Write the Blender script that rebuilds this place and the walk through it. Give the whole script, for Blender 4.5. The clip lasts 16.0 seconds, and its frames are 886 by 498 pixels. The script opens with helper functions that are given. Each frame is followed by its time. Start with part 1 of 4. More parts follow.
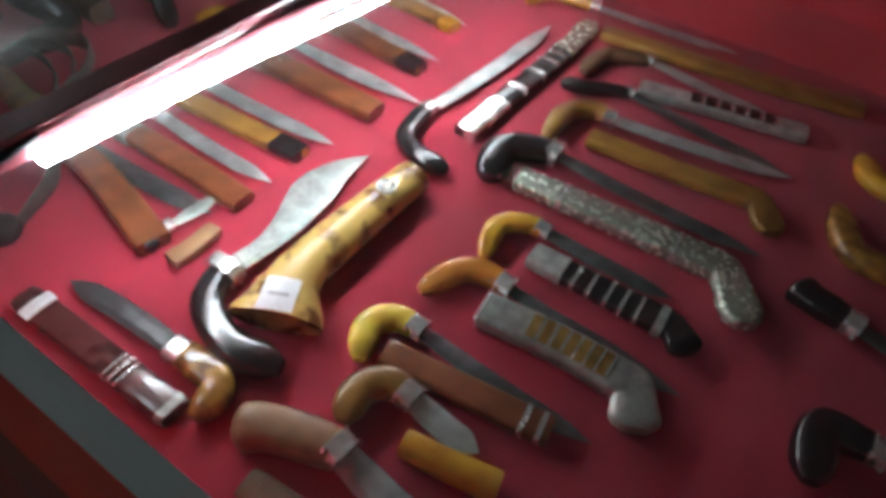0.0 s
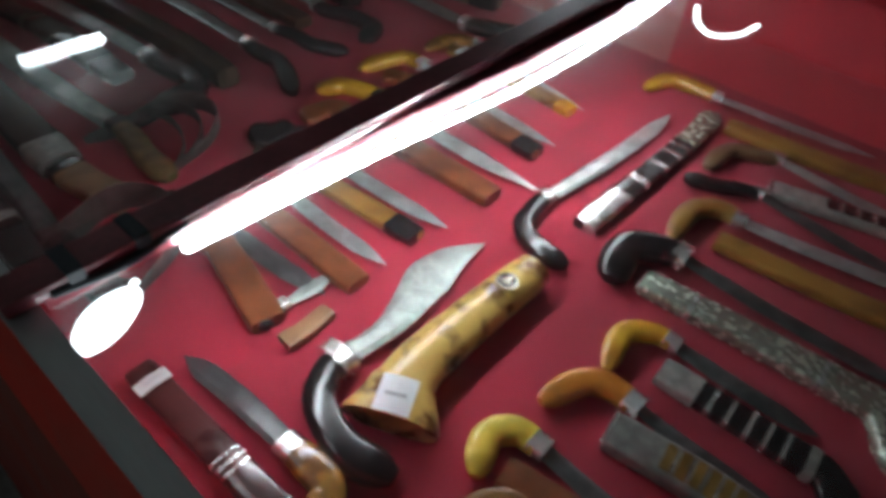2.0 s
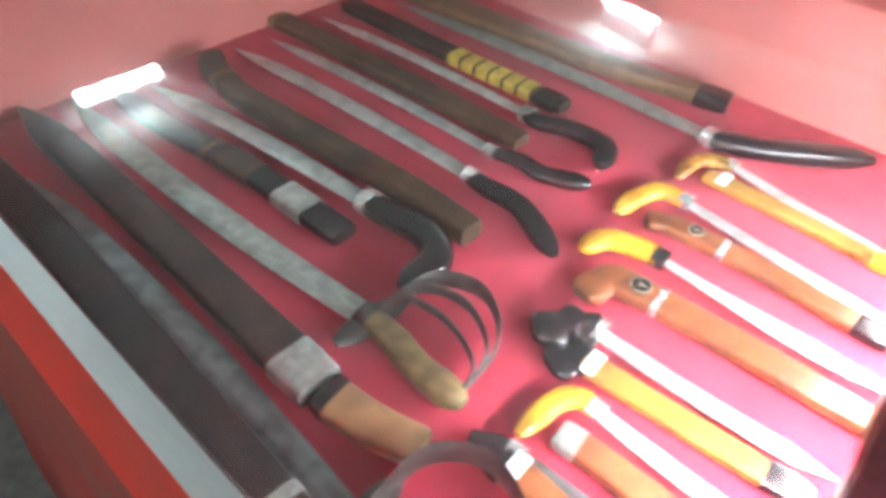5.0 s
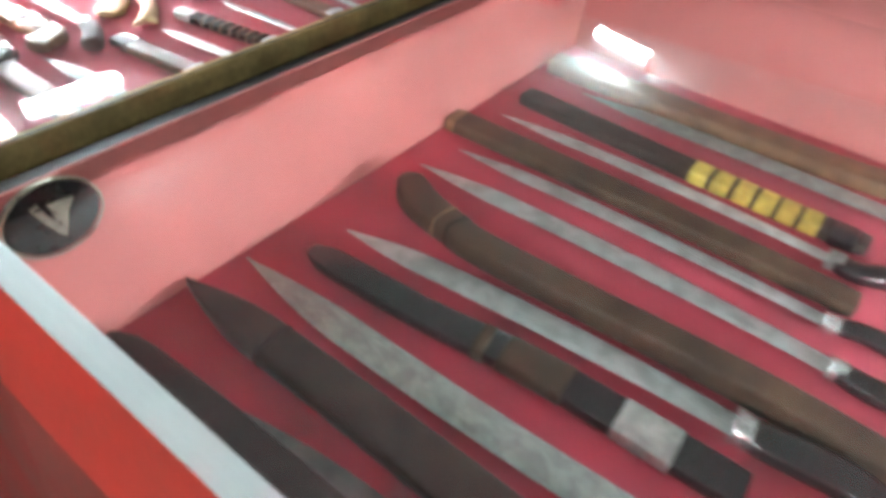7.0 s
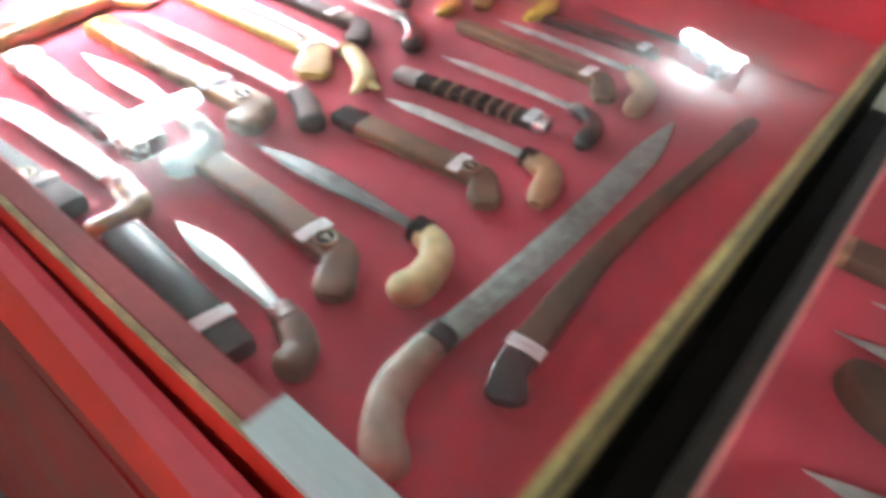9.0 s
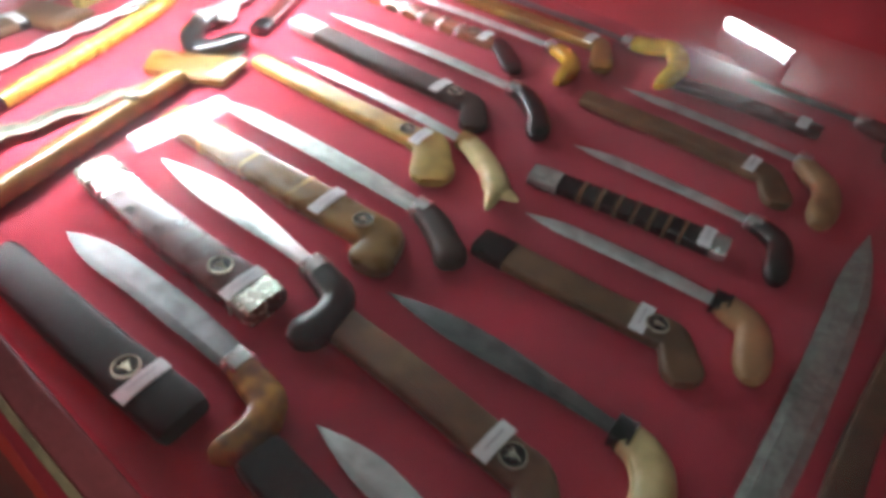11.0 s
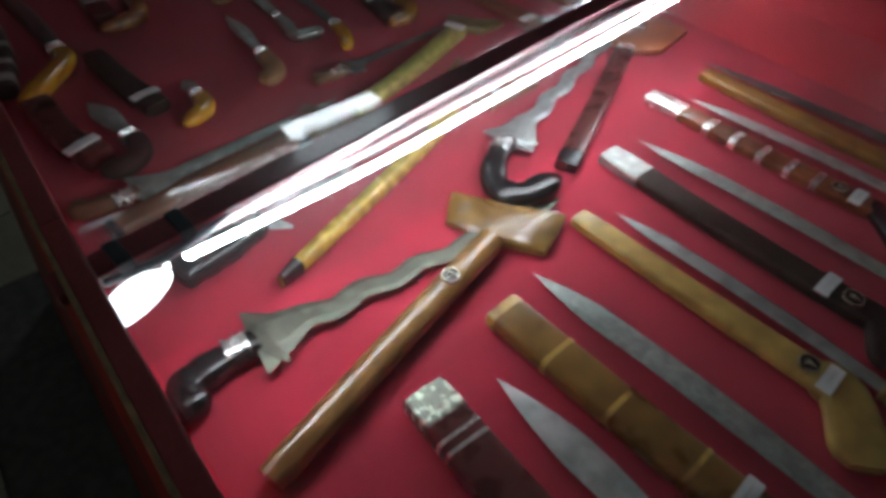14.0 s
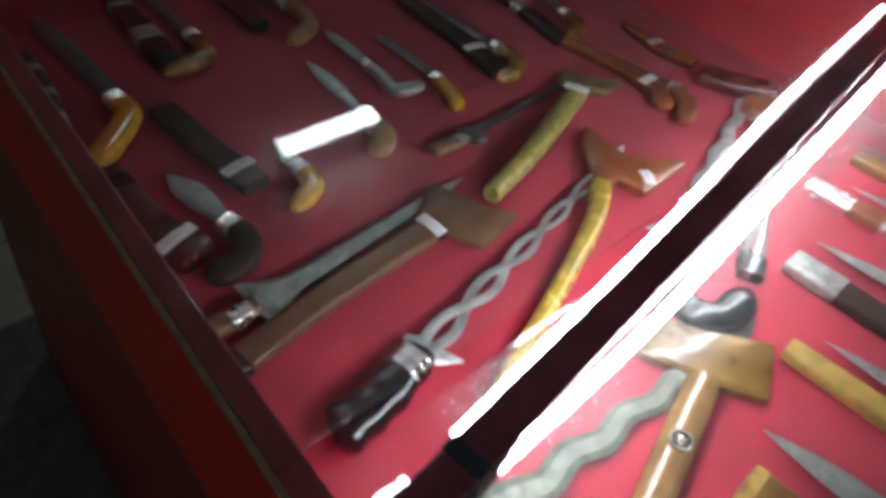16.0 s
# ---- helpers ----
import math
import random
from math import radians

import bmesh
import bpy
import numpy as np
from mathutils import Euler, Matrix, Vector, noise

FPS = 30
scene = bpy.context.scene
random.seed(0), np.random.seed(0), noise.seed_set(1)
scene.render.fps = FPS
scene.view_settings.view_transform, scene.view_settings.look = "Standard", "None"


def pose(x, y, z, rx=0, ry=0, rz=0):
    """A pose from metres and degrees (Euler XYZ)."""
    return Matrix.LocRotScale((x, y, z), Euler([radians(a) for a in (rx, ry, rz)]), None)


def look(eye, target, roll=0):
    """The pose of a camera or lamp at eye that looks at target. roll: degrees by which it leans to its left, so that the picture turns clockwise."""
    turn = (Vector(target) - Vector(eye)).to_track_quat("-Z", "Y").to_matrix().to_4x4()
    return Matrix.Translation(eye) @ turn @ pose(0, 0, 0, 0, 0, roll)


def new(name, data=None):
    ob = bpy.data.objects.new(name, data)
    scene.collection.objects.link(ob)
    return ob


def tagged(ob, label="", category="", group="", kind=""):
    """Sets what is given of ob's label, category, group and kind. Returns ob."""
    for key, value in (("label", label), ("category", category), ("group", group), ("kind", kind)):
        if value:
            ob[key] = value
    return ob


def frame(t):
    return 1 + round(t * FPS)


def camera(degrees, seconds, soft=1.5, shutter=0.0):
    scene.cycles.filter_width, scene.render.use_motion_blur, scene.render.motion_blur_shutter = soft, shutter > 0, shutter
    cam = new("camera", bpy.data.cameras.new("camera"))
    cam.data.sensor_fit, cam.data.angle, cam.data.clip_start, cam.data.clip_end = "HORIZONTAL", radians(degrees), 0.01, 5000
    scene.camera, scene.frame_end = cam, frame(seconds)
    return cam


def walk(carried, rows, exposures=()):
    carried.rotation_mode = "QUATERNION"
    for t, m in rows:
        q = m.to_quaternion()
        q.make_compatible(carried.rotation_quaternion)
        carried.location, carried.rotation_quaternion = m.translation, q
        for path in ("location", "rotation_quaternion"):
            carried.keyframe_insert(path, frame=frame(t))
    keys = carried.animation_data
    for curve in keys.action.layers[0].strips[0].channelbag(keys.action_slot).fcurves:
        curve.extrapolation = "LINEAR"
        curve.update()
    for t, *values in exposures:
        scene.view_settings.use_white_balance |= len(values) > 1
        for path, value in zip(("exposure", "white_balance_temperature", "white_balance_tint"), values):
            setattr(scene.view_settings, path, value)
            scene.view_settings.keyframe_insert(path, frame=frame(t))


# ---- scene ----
cam = camera(70.5, 16.0, soft=4.0, shutter=0.6)
PATH = [
    (0, (-0.041, 0.05, 1.324), (-0.716, 1.199, -0.167), 5.7),
    (0.5, (-0.05, 0.044, 1.354), (-0.804, 1.208, -0.086), 4.9),
    (1, (-0.069, 0.046, 1.359), (-0.882, 1.197, -0.059), 4.5),
    (1.5, (-0.102, 0.05, 1.346), (-0.934, 1.215, -0.05), 5.0),
    (2, (-0.135, 0.053, 1.33), (-1.022, 1.181, -0.063), 5.0),
    (2.5, (-0.229, 0.06, 1.33), (-1.163, 1.096, -0.102), 4.2),
    (3, (-0.354, 0.075, 1.322), (-1.286, 1.096, -0.125), 4.8),
    (3.5, (-0.427, 0.092, 1.324), (-1.4, 1.093, -0.109), 4.1),
    (3.7, (-0.439, 0.094, 1.313), (-1.44, 1.12, -0.081), 4.5),
    (5.8, (-0.783, -0.03, 1.383), (-1.597, 1.143, -0.017), 5.5),
    (6, (-0.835, -0.045, 1.359), (-1.629, 1.155, -0.03), 6.7),
    (6.5, (-0.935, -0.049, 1.36), (-1.794, 1.106, -0.028), 6.1),
    (7, (-1.159, 0.003, 1.326), (-1.96, 1.24, -0.026), 6.8),
    (7.5, (-1.248, 0.044, 1.309), (-2.097, 1.196, -0.088), 6.9),
    (8, (-1.385, 0.054, 1.281), (-2.131, 1.298, -0.096), 8.9),
    (8.5, (-1.525, 0.031, 1.242), (-2.294, 1.34, -0.06), 7.1),
    (9, (-1.659, 0.032, 1.246), (-2.535, 1.215, -0.108), 5.9),
    (11.3, (-1.97, 0.103, 1.286), (-2.84, 1.224, -0.123), 4.4),
    (11.5, (-1.996, 0.084, 1.288), (-2.882, 1.196, -0.118), 4.0),
    (12, (-2.062, 0.05, 1.304), (-2.982, 1.178, -0.068), 3.6),
    (12.5, (-2.125, 0.024, 1.302), (-3.063, 1.147, -0.062), 3.4),
    (13, (-2.206, 0.038, 1.313), (-3.173, 1.13, -0.055), 3.5),
    (13.5, (-2.294, 0.074, 1.323), (-3.33, 1.039, -0.089), 2.3),
    (14, (-2.359, 0.108, 1.326), (-3.426, 0.991, -0.117), 1.9),
    (14.5, (-2.387, 0.113, 1.332), (-3.438, 0.969, -0.138), 2.6),
    (15, (-2.462, 0.107, 1.331), (-3.441, 1.028, -0.149), 6.0),
    (15.5, (-2.578, 0.062, 1.316), (-3.556, 1.022, -0.14), 8.5),
    (16, (-2.658, 0.04, 1.309), (-3.631, 1.036, -0.127), 7.7),
]
EXPOSURES = [(0.0, 0.95), (0.5, 0.75), (1.5, 0.5), (2.5, 0.35), (3.0, 0.65), (3.5, 1.4), (3.7, 1.75), (5.8, 4.1), (7.0, 4.1), (8.2, 3.85), (9.2, 3.9), (11.3, 2.05), (12.5, 1.1), (14.0, -0.1), (15.0, -0.25), (16.0, 0.5)]
walk(cam, [(t, look(eye, target, roll)) for t, eye, target, roll in PATH], EXPOSURES)

# ---- world and lamps ----
world = bpy.data.worlds.new("world")
scene.world = world
world.use_nodes = True
world.node_tree.nodes["Background"].inputs[0].default_value = (0.5, 0.6, 0.75, 1)
world.node_tree.nodes["Background"].inputs[1].default_value = 0.012

LED_POWER = 62.0
TUBE_POWER = 15.0
CLOTH, TOP = 0.80, 1.0
FRONT_IN, FRONT_OUT, BACK = 0.091, 0.070, 1.14
WALLS = [(0.52, 0.565), (-0.522, -0.490), (-1.70, -1.642), (-2.785, -2.752), (-3.87, -3.825)]


# ---- materials ----
def material(name, base, rough=0.5, metal=0.0, scale=40.0, vary=0.25, bump=0.1, fine=400.0, coat=0.0, second=None, emit=None, power=0.0, stretch=(1, 1, 1), kind="noise", sheen=0.0, cut=(0.36, 0.64)):
    """Two scales of variation in colour, roughness and relief over a principled surface."""
    m = bpy.data.materials.new(name)
    m.use_nodes = True
    nt = m.node_tree
    b = nt.nodes["Principled BSDF"]
    L = nt.links.new
    tc = nt.nodes.new("ShaderNodeTexCoord")
    mp = nt.nodes.new("ShaderNodeMapping")
    mp.inputs["Scale"].default_value = stretch
    L(tc.outputs["Object"], mp.inputs["Vector"])
    big = nt.nodes.new("ShaderNodeTexNoise")
    big.inputs["Scale"].default_value = scale
    big.inputs["Detail"].default_value = 6
    L(mp.outputs["Vector"], big.inputs["Vector"])
    if kind == "swirl":
        small = nt.nodes.new("ShaderNodeTexNoise")
        small.inputs["Scale"].default_value = fine
        small.inputs["Detail"].default_value = 1
        small.inputs["Distortion"].default_value = 3.5
        small_out = small.outputs["Fac"]
    else:
        small = nt.nodes.new("ShaderNodeTexNoise")
        small.inputs["Scale"].default_value = fine
        small.inputs["Detail"].default_value = 3
        small_out = small.outputs["Fac"]
    L(mp.outputs["Vector"], small.inputs["Vector"])
    ramp = nt.nodes.new("ShaderNodeValToRGB")
    lo = second or tuple(c * (1 - vary) for c in base)
    hi = base if second else tuple(min(1, c * (1 + vary)) for c in base)
    ramp.color_ramp.elements[0].position, ramp.color_ramp.elements[1].position = cut
    ramp.color_ramp.elements[0].color, ramp.color_ramp.elements[1].color = (*lo, 1), (*hi, 1)
    L(big.outputs["Fac"], ramp.inputs["Fac"])
    mix = nt.nodes.new("ShaderNodeMix")
    mix.data_type, mix.blend_type = "RGBA", "OVERLAY"
    mix.inputs[0].default_value = min(1, vary * 1.2)
    L(ramp.outputs["Color"], mix.inputs[6])
    L(small_out, mix.inputs[7])
    info = nt.nodes.new("ShaderNodeObjectInfo")
    hsv = nt.nodes.new("ShaderNodeHueSaturation")
    rng = nt.nodes.new("ShaderNodeMapRange")
    rng.inputs["To Min"].default_value, rng.inputs["To Max"].default_value = 0.85, 1.12
    L(info.outputs["Random"], rng.inputs["Value"])
    L(rng.outputs["Result"], hsv.inputs["Value"])
    L(mix.outputs[2], hsv.inputs["Color"])
    L(hsv.outputs["Color"], b.inputs["Base Color"])
    rr = nt.nodes.new("ShaderNodeMapRange")
    rr.inputs["To Min"].default_value, rr.inputs["To Max"].default_value = max(0.03, rough - 0.12), min(1, rough + 0.12)
    L(big.outputs["Fac"], rr.inputs["Value"])
    L(rr.outputs["Result"], b.inputs["Roughness"])
    b.inputs["Metallic"].default_value = metal
    b.inputs["Coat Weight"].default_value = coat
    b.inputs["Coat Roughness"].default_value = 0.12
    b.inputs["Sheen Weight"].default_value = sheen
    if bump:
        bp = nt.nodes.new("ShaderNodeBump")
        bp.inputs["Strength"].default_value = bump
        bp.inputs["Distance"].default_value = 0.002
        L(small_out, bp.inputs["Height"])
        L(bp.outputs["Normal"], b.inputs["Normal"])
    if emit:
        b.inputs["Emission Color"].default_value = (*emit, 1)
        b.inputs["Emission Strength"].default_value = power
    return m


felt = material("red felt", (0.43, 0.020, 0.046), 0.95, scale=9, vary=0.14, bump=0.5, fine=900, sheen=0.15)
felt_wall = material("red cloth wall", (0.50, 0.040, 0.055), 0.9, scale=6, vary=0.12, bump=0.4, fine=700, sheen=0.1)
# Lighter and pinker than felt_wall; lines the second case only.
salmon = material("salmon cloth", (0.66, 0.225, 0.20), 0.9, scale=5, vary=0.10, bump=0.4, fine=700, sheen=0.1)
frame_red = material("worn red frame top", (0.36, 0.055, 0.055), 0.5, scale=14, vary=0.2, bump=0.2, fine=200, coat=0.2)
plywood = material("raw plywood edge", (0.34, 0.22, 0.11), 0.6, scale=60, vary=0.3, bump=0.3, fine=200)
olive_board = material("raw olive brown board", (0.40, 0.285, 0.11), 0.6, scale=14, vary=0.3, bump=0.2, fine=140)
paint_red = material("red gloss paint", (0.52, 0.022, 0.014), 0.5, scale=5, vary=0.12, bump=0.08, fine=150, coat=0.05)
dark_red = material("dark red board", (0.20, 0.014, 0.012), 0.45, scale=7, vary=0.25, bump=0.12, fine=120, coat=0.1)
wood_frame = material("dark maroon lacquered wood", (0.13, 0.020, 0.026), 0.30, scale=12, vary=0.3, bump=0.15, fine=160, coat=0.5)
rail_maroon = material("maroon varnished rail", (0.25, 0.050, 0.065), 0.32, scale=12, vary=0.3, bump=0.15, fine=160, coat=0.4)
# Black that paints the shade in and beside the gap between two cases.
gap_black = material("black gap edge and shade", (0.02, 0.012, 0.008), 0.4, scale=20, vary=0.3, bump=0.1, fine=200)
aluminium = material("brushed aluminium", (0.64, 0.70, 0.70), 0.42, metal=0.6, scale=14, vary=0.14, bump=0.08, fine=500, stretch=(0.1, 1, 1))
tile = material("beige floor tile", (0.42, 0.39, 0.30), 0.35, scale=6, vary=0.15, bump=0.05, fine=60)
grout = material("dark grout", (0.10, 0.095, 0.085), 0.9, scale=30, vary=0.2, bump=0.3, fine=300)
plaster = material("off white plaster", (0.38, 0.38, 0.36), 0.9, scale=3, vary=0.08, bump=0.2, fine=200)
ceiling_white = material("white ceiling board", (0.45, 0.45, 0.43), 0.9, scale=3, vary=0.06, bump=0.1, fine=200)
housing = material("white enamel", (0.75, 0.76, 0.78), 0.4, scale=20, vary=0.05, bump=0.0)
steel = material("polished steel", (0.55, 0.58, 0.57), 0.36, metal=0.65, scale=45, vary=0.22, bump=0.12, fine=350)
steel_old = material("patinated steel", (0.40, 0.44, 0.41), 0.45, metal=0.5, scale=60, vary=0.4, bump=0.25, fine=220, second=(0.27, 0.30, 0.28))
steel_olive = material("olive patinated steel", (0.20, 0.205, 0.16), 0.5, metal=0.7, scale=60, vary=0.4, bump=0.3, fine=220, second=(0.11, 0.115, 0.09))
steel_dark = material("dark forged steel", (0.16, 0.165, 0.165), 0.42, metal=0.8, scale=50, vary=0.3, bump=0.2, fine=260)
iron = material("blackened iron", (0.075, 0.066, 0.06), 0.5, metal=0.6, scale=60, vary=0.4, bump=0.3, fine=300)
silver = material("bright silver", (0.84, 0.84, 0.82), 0.24, metal=0.75, scale=80, vary=0.2, bump=0.15, fine=500)
pewter = material("dull pewter", (0.44, 0.45, 0.42), 0.4, metal=0.55, scale=60, vary=0.25, bump=0.15, fine=300)
embossed = material("silver repousse", (0.52, 0.57, 0.47), 0.26, metal=0.7, scale=130, vary=0.24, bump=1.0, fine=70, kind="swirl")
brass = material("brass inlay", (0.36, 0.21, 0.05), 0.4, metal=0.5, scale=80, vary=0.25, bump=0.1)
horn = material("black horn", (0.014, 0.011, 0.012), 0.22, scale=50, vary=0.35, bump=0.08, fine=260, coat=0.3)
leather = material("black leather", (0.020, 0.013, 0.012), 0.42, scale=50, vary=0.4, bump=0.12, fine=320)
wood_dark = material("dark brown wood", (0.038, 0.023, 0.018), 0.5, scale=30, vary=0.35, bump=0.2, fine=220)
wood_brown = material("brown wood", (0.150, 0.078, 0.038), 0.45, scale=35, vary=0.3, bump=0.15, fine=240, coat=0.15)
wood_worn = material("worn dark brown wood", (0.105, 0.062, 0.036), 0.5, scale=22, vary=0.4, bump=0.3, fine=200, second=(0.05, 0.03, 0.02), coat=0.1)
wood_red = material("reddish brown wood", (0.23, 0.070, 0.026), 0.35, scale=35, vary=0.32, bump=0.1, fine=240, coat=0.4)
wood_maroon = material("maroon lacquer", (0.085, 0.020, 0.018), 0.28, scale=35, vary=0.3, bump=0.08, fine=240, coat=0.6)
wood_gold = material("golden varnished wood", (0.40, 0.20, 0.040), 0.32, scale=22, vary=0.3, bump=0.1, fine=240, coat=0.5, second=(0.20, 0.085, 0.016), stretch=(1, 1, 1), cut=(0.34, 0.6))
wood_ochre = material("ochre varnished wood", (0.27, 0.145, 0.030), 0.3, scale=28, vary=0.3, bump=0.1, fine=240, coat=0.5, second=(0.15, 0.075, 0.016))
wood_tube = material("olive brown varnished wood", (0.30, 0.16, 0.050), 0.22, scale=45, vary=0.2, bump=0.05, coat=0.8)
wood_pale = material("pale brown wood", (0.32, 0.175, 0.080), 0.42, scale=35, vary=0.25, bump=0.1, coat=0.2)
wood_olive = material("olive wood", (0.16, 0.11, 0.045), 0.45, scale=50, vary=0.4, bump=0.2)
wood_yellow = material("pale yellow wood", (0.44, 0.29, 0.075), 0.4, scale=45, vary=0.22, bump=0.1, coat=0.3)
bamboo = material("mottled bamboo", (0.66, 0.43, 0.11), 0.30, scale=30, vary=0.2, bump=0.08, coat=0.4, second=(0.16, 0.07, 0.018), cut=(0.37, 0.50))
cane = material("yellow cane", (0.58, 0.42, 0.08), 0.45, scale=60, vary=0.25, bump=0.2)
cane_gold = material("yellow gilt lacquer", (0.46, 0.31, 0.045), 0.25, scale=70, vary=0.25, bump=0.08, coat=0.6)
cane_green = material("greenish gilt", (0.32, 0.28, 0.07), 0.4, scale=90, vary=0.35, bump=0.3, fine=200)
amber = material("yellow amber", (0.72, 0.40, 0.035), 0.2, scale=40, vary=0.22, bump=0.05, coat=0.8, second=(0.5, 0.22, 0.02))
amber_pale = material("lemon yellow horn", (0.72, 0.52, 0.06), 0.25, scale=40, vary=0.2, bump=0.05, coat=0.6)
amber_dark = material("dark amber", (0.45, 0.22, 0.035), 0.22, scale=70, vary=0.5, bump=0.1, coat=0.7, second=(0.12, 0.05, 0.015))
amber_red = material("red amber", (0.62, 0.22, 0.030), 0.2, scale=40, vary=0.25, bump=0.05, coat=0.8)
ivory = material("ivory", (0.68, 0.56, 0.26), 0.35, scale=45, vary=0.18, bump=0.06, coat=0.3)
ivory_old = material("old bone", (0.36, 0.28, 0.20), 0.4, scale=45, vary=0.22, bump=0.1, coat=0.2)
paper = material("white paper label", (0.82, 0.83, 0.84), 0.7, scale=60, vary=0.04, bump=0.0)
ink = material("grey print", (0.50, 0.50, 0.52), 0.8, scale=60, vary=0.1, bump=0.0)
medal_black = material("black enamel", (0.02, 0.018, 0.016), 0.25, scale=60, vary=0.2, bump=0.0, coat=0.5)
medal_gold = material("pale gilt emblem", (0.48, 0.44, 0.34), 0.3, metal=0.7, scale=90, vary=0.2, bump=0.1)
rubber = material("black cable", (0.03, 0.035, 0.045), 0.5, scale=50, vary=0.2, bump=0.05)
diode_glow = material("lit diode", (0.9, 0.9, 0.9), 0.4, vary=0.02, bump=0, emit=(0.86, 0.94, 1.0), power=LED_POWER * 2.4)
sleeve_glow = material("lit silicone sleeve", (0.9, 0.9, 0.9), 0.4, vary=0.02, bump=0, emit=(0.84, 0.93, 1.0), power=LED_POWER)
sleeve_weak = material("weakly lit silicone sleeve", (0.9, 0.9, 0.9), 0.4, vary=0.02, bump=0, emit=(0.84, 0.93, 1.0), power=LED_POWER * 0.45)
end_glow = material("lit diode strip end", (0.9, 0.9, 0.9), 0.4, vary=0.02, bump=0, emit=(0.84, 0.93, 1.0), power=LED_POWER * 0.07)
tube_glow = material("lit fluorescent tube", (0.9, 0.9, 0.9), 0.4, vary=0.02, bump=0, emit=(0.80, 0.93, 1.0), power=TUBE_POWER)
for dull in (leather, wood_dark, wood_worn, paint_red, dark_red):
    dull.node_tree.nodes["Principled BSDF"].inputs["Specular IOR Level"].default_value = 0.22
LOOKS = {"silver": silver, "pewter": pewter, "horn": horn, "brass": brass, "embossed": embossed, "bamboo": bamboo, "amber": amber, "cane": cane, "wood_brown": wood_brown, "wood_pale": wood_pale, "wood_worn": wood_worn}


def pane_material():
    m = bpy.data.materials.new("clear glass")
    m.use_nodes = True
    nt = m.node_tree
    nt.nodes.clear()
    o = nt.nodes.new("ShaderNodeOutputMaterial")
    mix = nt.nodes.new("ShaderNodeMixShader")
    tr = nt.nodes.new("ShaderNodeBsdfTransparent")
    tr.inputs[0].default_value = (0.97, 0.985, 0.98, 1)
    gl = nt.nodes.new("ShaderNodeBsdfGlossy")
    gl.inputs["Roughness"].default_value = 0.015
    lw = nt.nodes.new("ShaderNodeLayerWeight")
    lw.inputs["Blend"].default_value = 0.5
    pw = nt.nodes.new("ShaderNodeMath")
    pw.operation = "POWER"
    pw.inputs[1].default_value = 5.0
    ma = nt.nodes.new("ShaderNodeMath")
    ma.operation = "MULTIPLY_ADD"
    ma.inputs[1].default_value, ma.inputs[2].default_value = 0.94, 0.04
    nt.links.new(lw.outputs["Facing"], pw.inputs[0])
    nt.links.new(pw.outputs[0], ma.inputs[0])
    nt.links.new(ma.outputs[0], mix.inputs[0])
    nt.links.new(tr.outputs[0], mix.inputs[1])
    nt.links.new(gl.outputs[0], mix.inputs[2])
    # Thin dust film, made stronger to stand in for bloom around the strips.
    dust_bloom = nt.nodes.new("ShaderNodeBsdfTranslucent")
    dust_bloom.inputs[0].default_value = (0.85, 0.88, 0.92, 1)
    film = nt.nodes.new("ShaderNodeMixShader")
    tc = nt.nodes.new("ShaderNodeTexCoord")
    smear = nt.nodes.new("ShaderNodeTexNoise")
    smear.inputs["Scale"].default_value = 7
    smear.inputs["Detail"].default_value = 6
    nt.links.new(tc.outputs["Object"], smear.inputs["Vector"])
    amount = nt.nodes.new("ShaderNodeMapRange")
    amount.inputs["From Min"].default_value, amount.inputs["From Max"].default_value = 0.3, 0.75
    amount.inputs["To Min"].default_value, amount.inputs["To Max"].default_value = 0.008, 0.026
    nt.links.new(smear.outputs["Fac"], amount.inputs["Value"])
    nt.links.new(amount.outputs["Result"], film.inputs[0])
    nt.links.new(mix.outputs[0], film.inputs[1])
    nt.links.new(dust_bloom.outputs[0], film.inputs[2])
    nt.links.new(film.outputs[0], o.inputs[0])
    return m


glass = pane_material()


# ---- building helpers ----
def mesh_of(name, bm, mat, smooth=False):
    me = bpy.data.meshes.new(name)
    bmesh.ops.recalc_face_normals(bm, faces=bm.faces)
    bm.to_mesh(me)
    bm.free()
    me.materials.append(mat)
    if smooth:
        me.polygons.foreach_set("use_smooth", [True] * len(me.polygons))
        me.set_sharp_from_angle(angle=radians(38))
    return me


def part(name, bm, mat, parent, label="", smooth=False):
    ob = new(name, mesh_of(name, bm, mat, smooth))
    ob.parent = parent
    if label:
        tagged(ob, label)
    return ob


def box(lo, hi, bevel=0.0):
    bm = bmesh.new()
    bmesh.ops.create_cube(bm, size=1)
    for v in bm.verts:
        v.co = Vector([(l + h) / 2 + c * (h - l) for l, h, c in zip(lo, hi, v.co)])
    if bevel:
        bmesh.ops.bevel(bm, geom=bm.edges[:], offset=bevel, segments=2, profile=0.6, affect="EDGES")
    return bm


def prism(section, x0, x1):
    """A solid from a (y, z) outline drawn out along x."""
    bm = bmesh.new()
    a = [bm.verts.new((x0, y, z)) for y, z in section]
    b = [bm.verts.new((x1, y, z)) for y, z in section]
    n = len(section)
    bm.faces.new(a)
    bm.faces.new(b[::-1])
    for i in range(n):
        bm.faces.new((a[i], b[i], b[(i + 1) % n], a[(i + 1) % n]))
    return bm


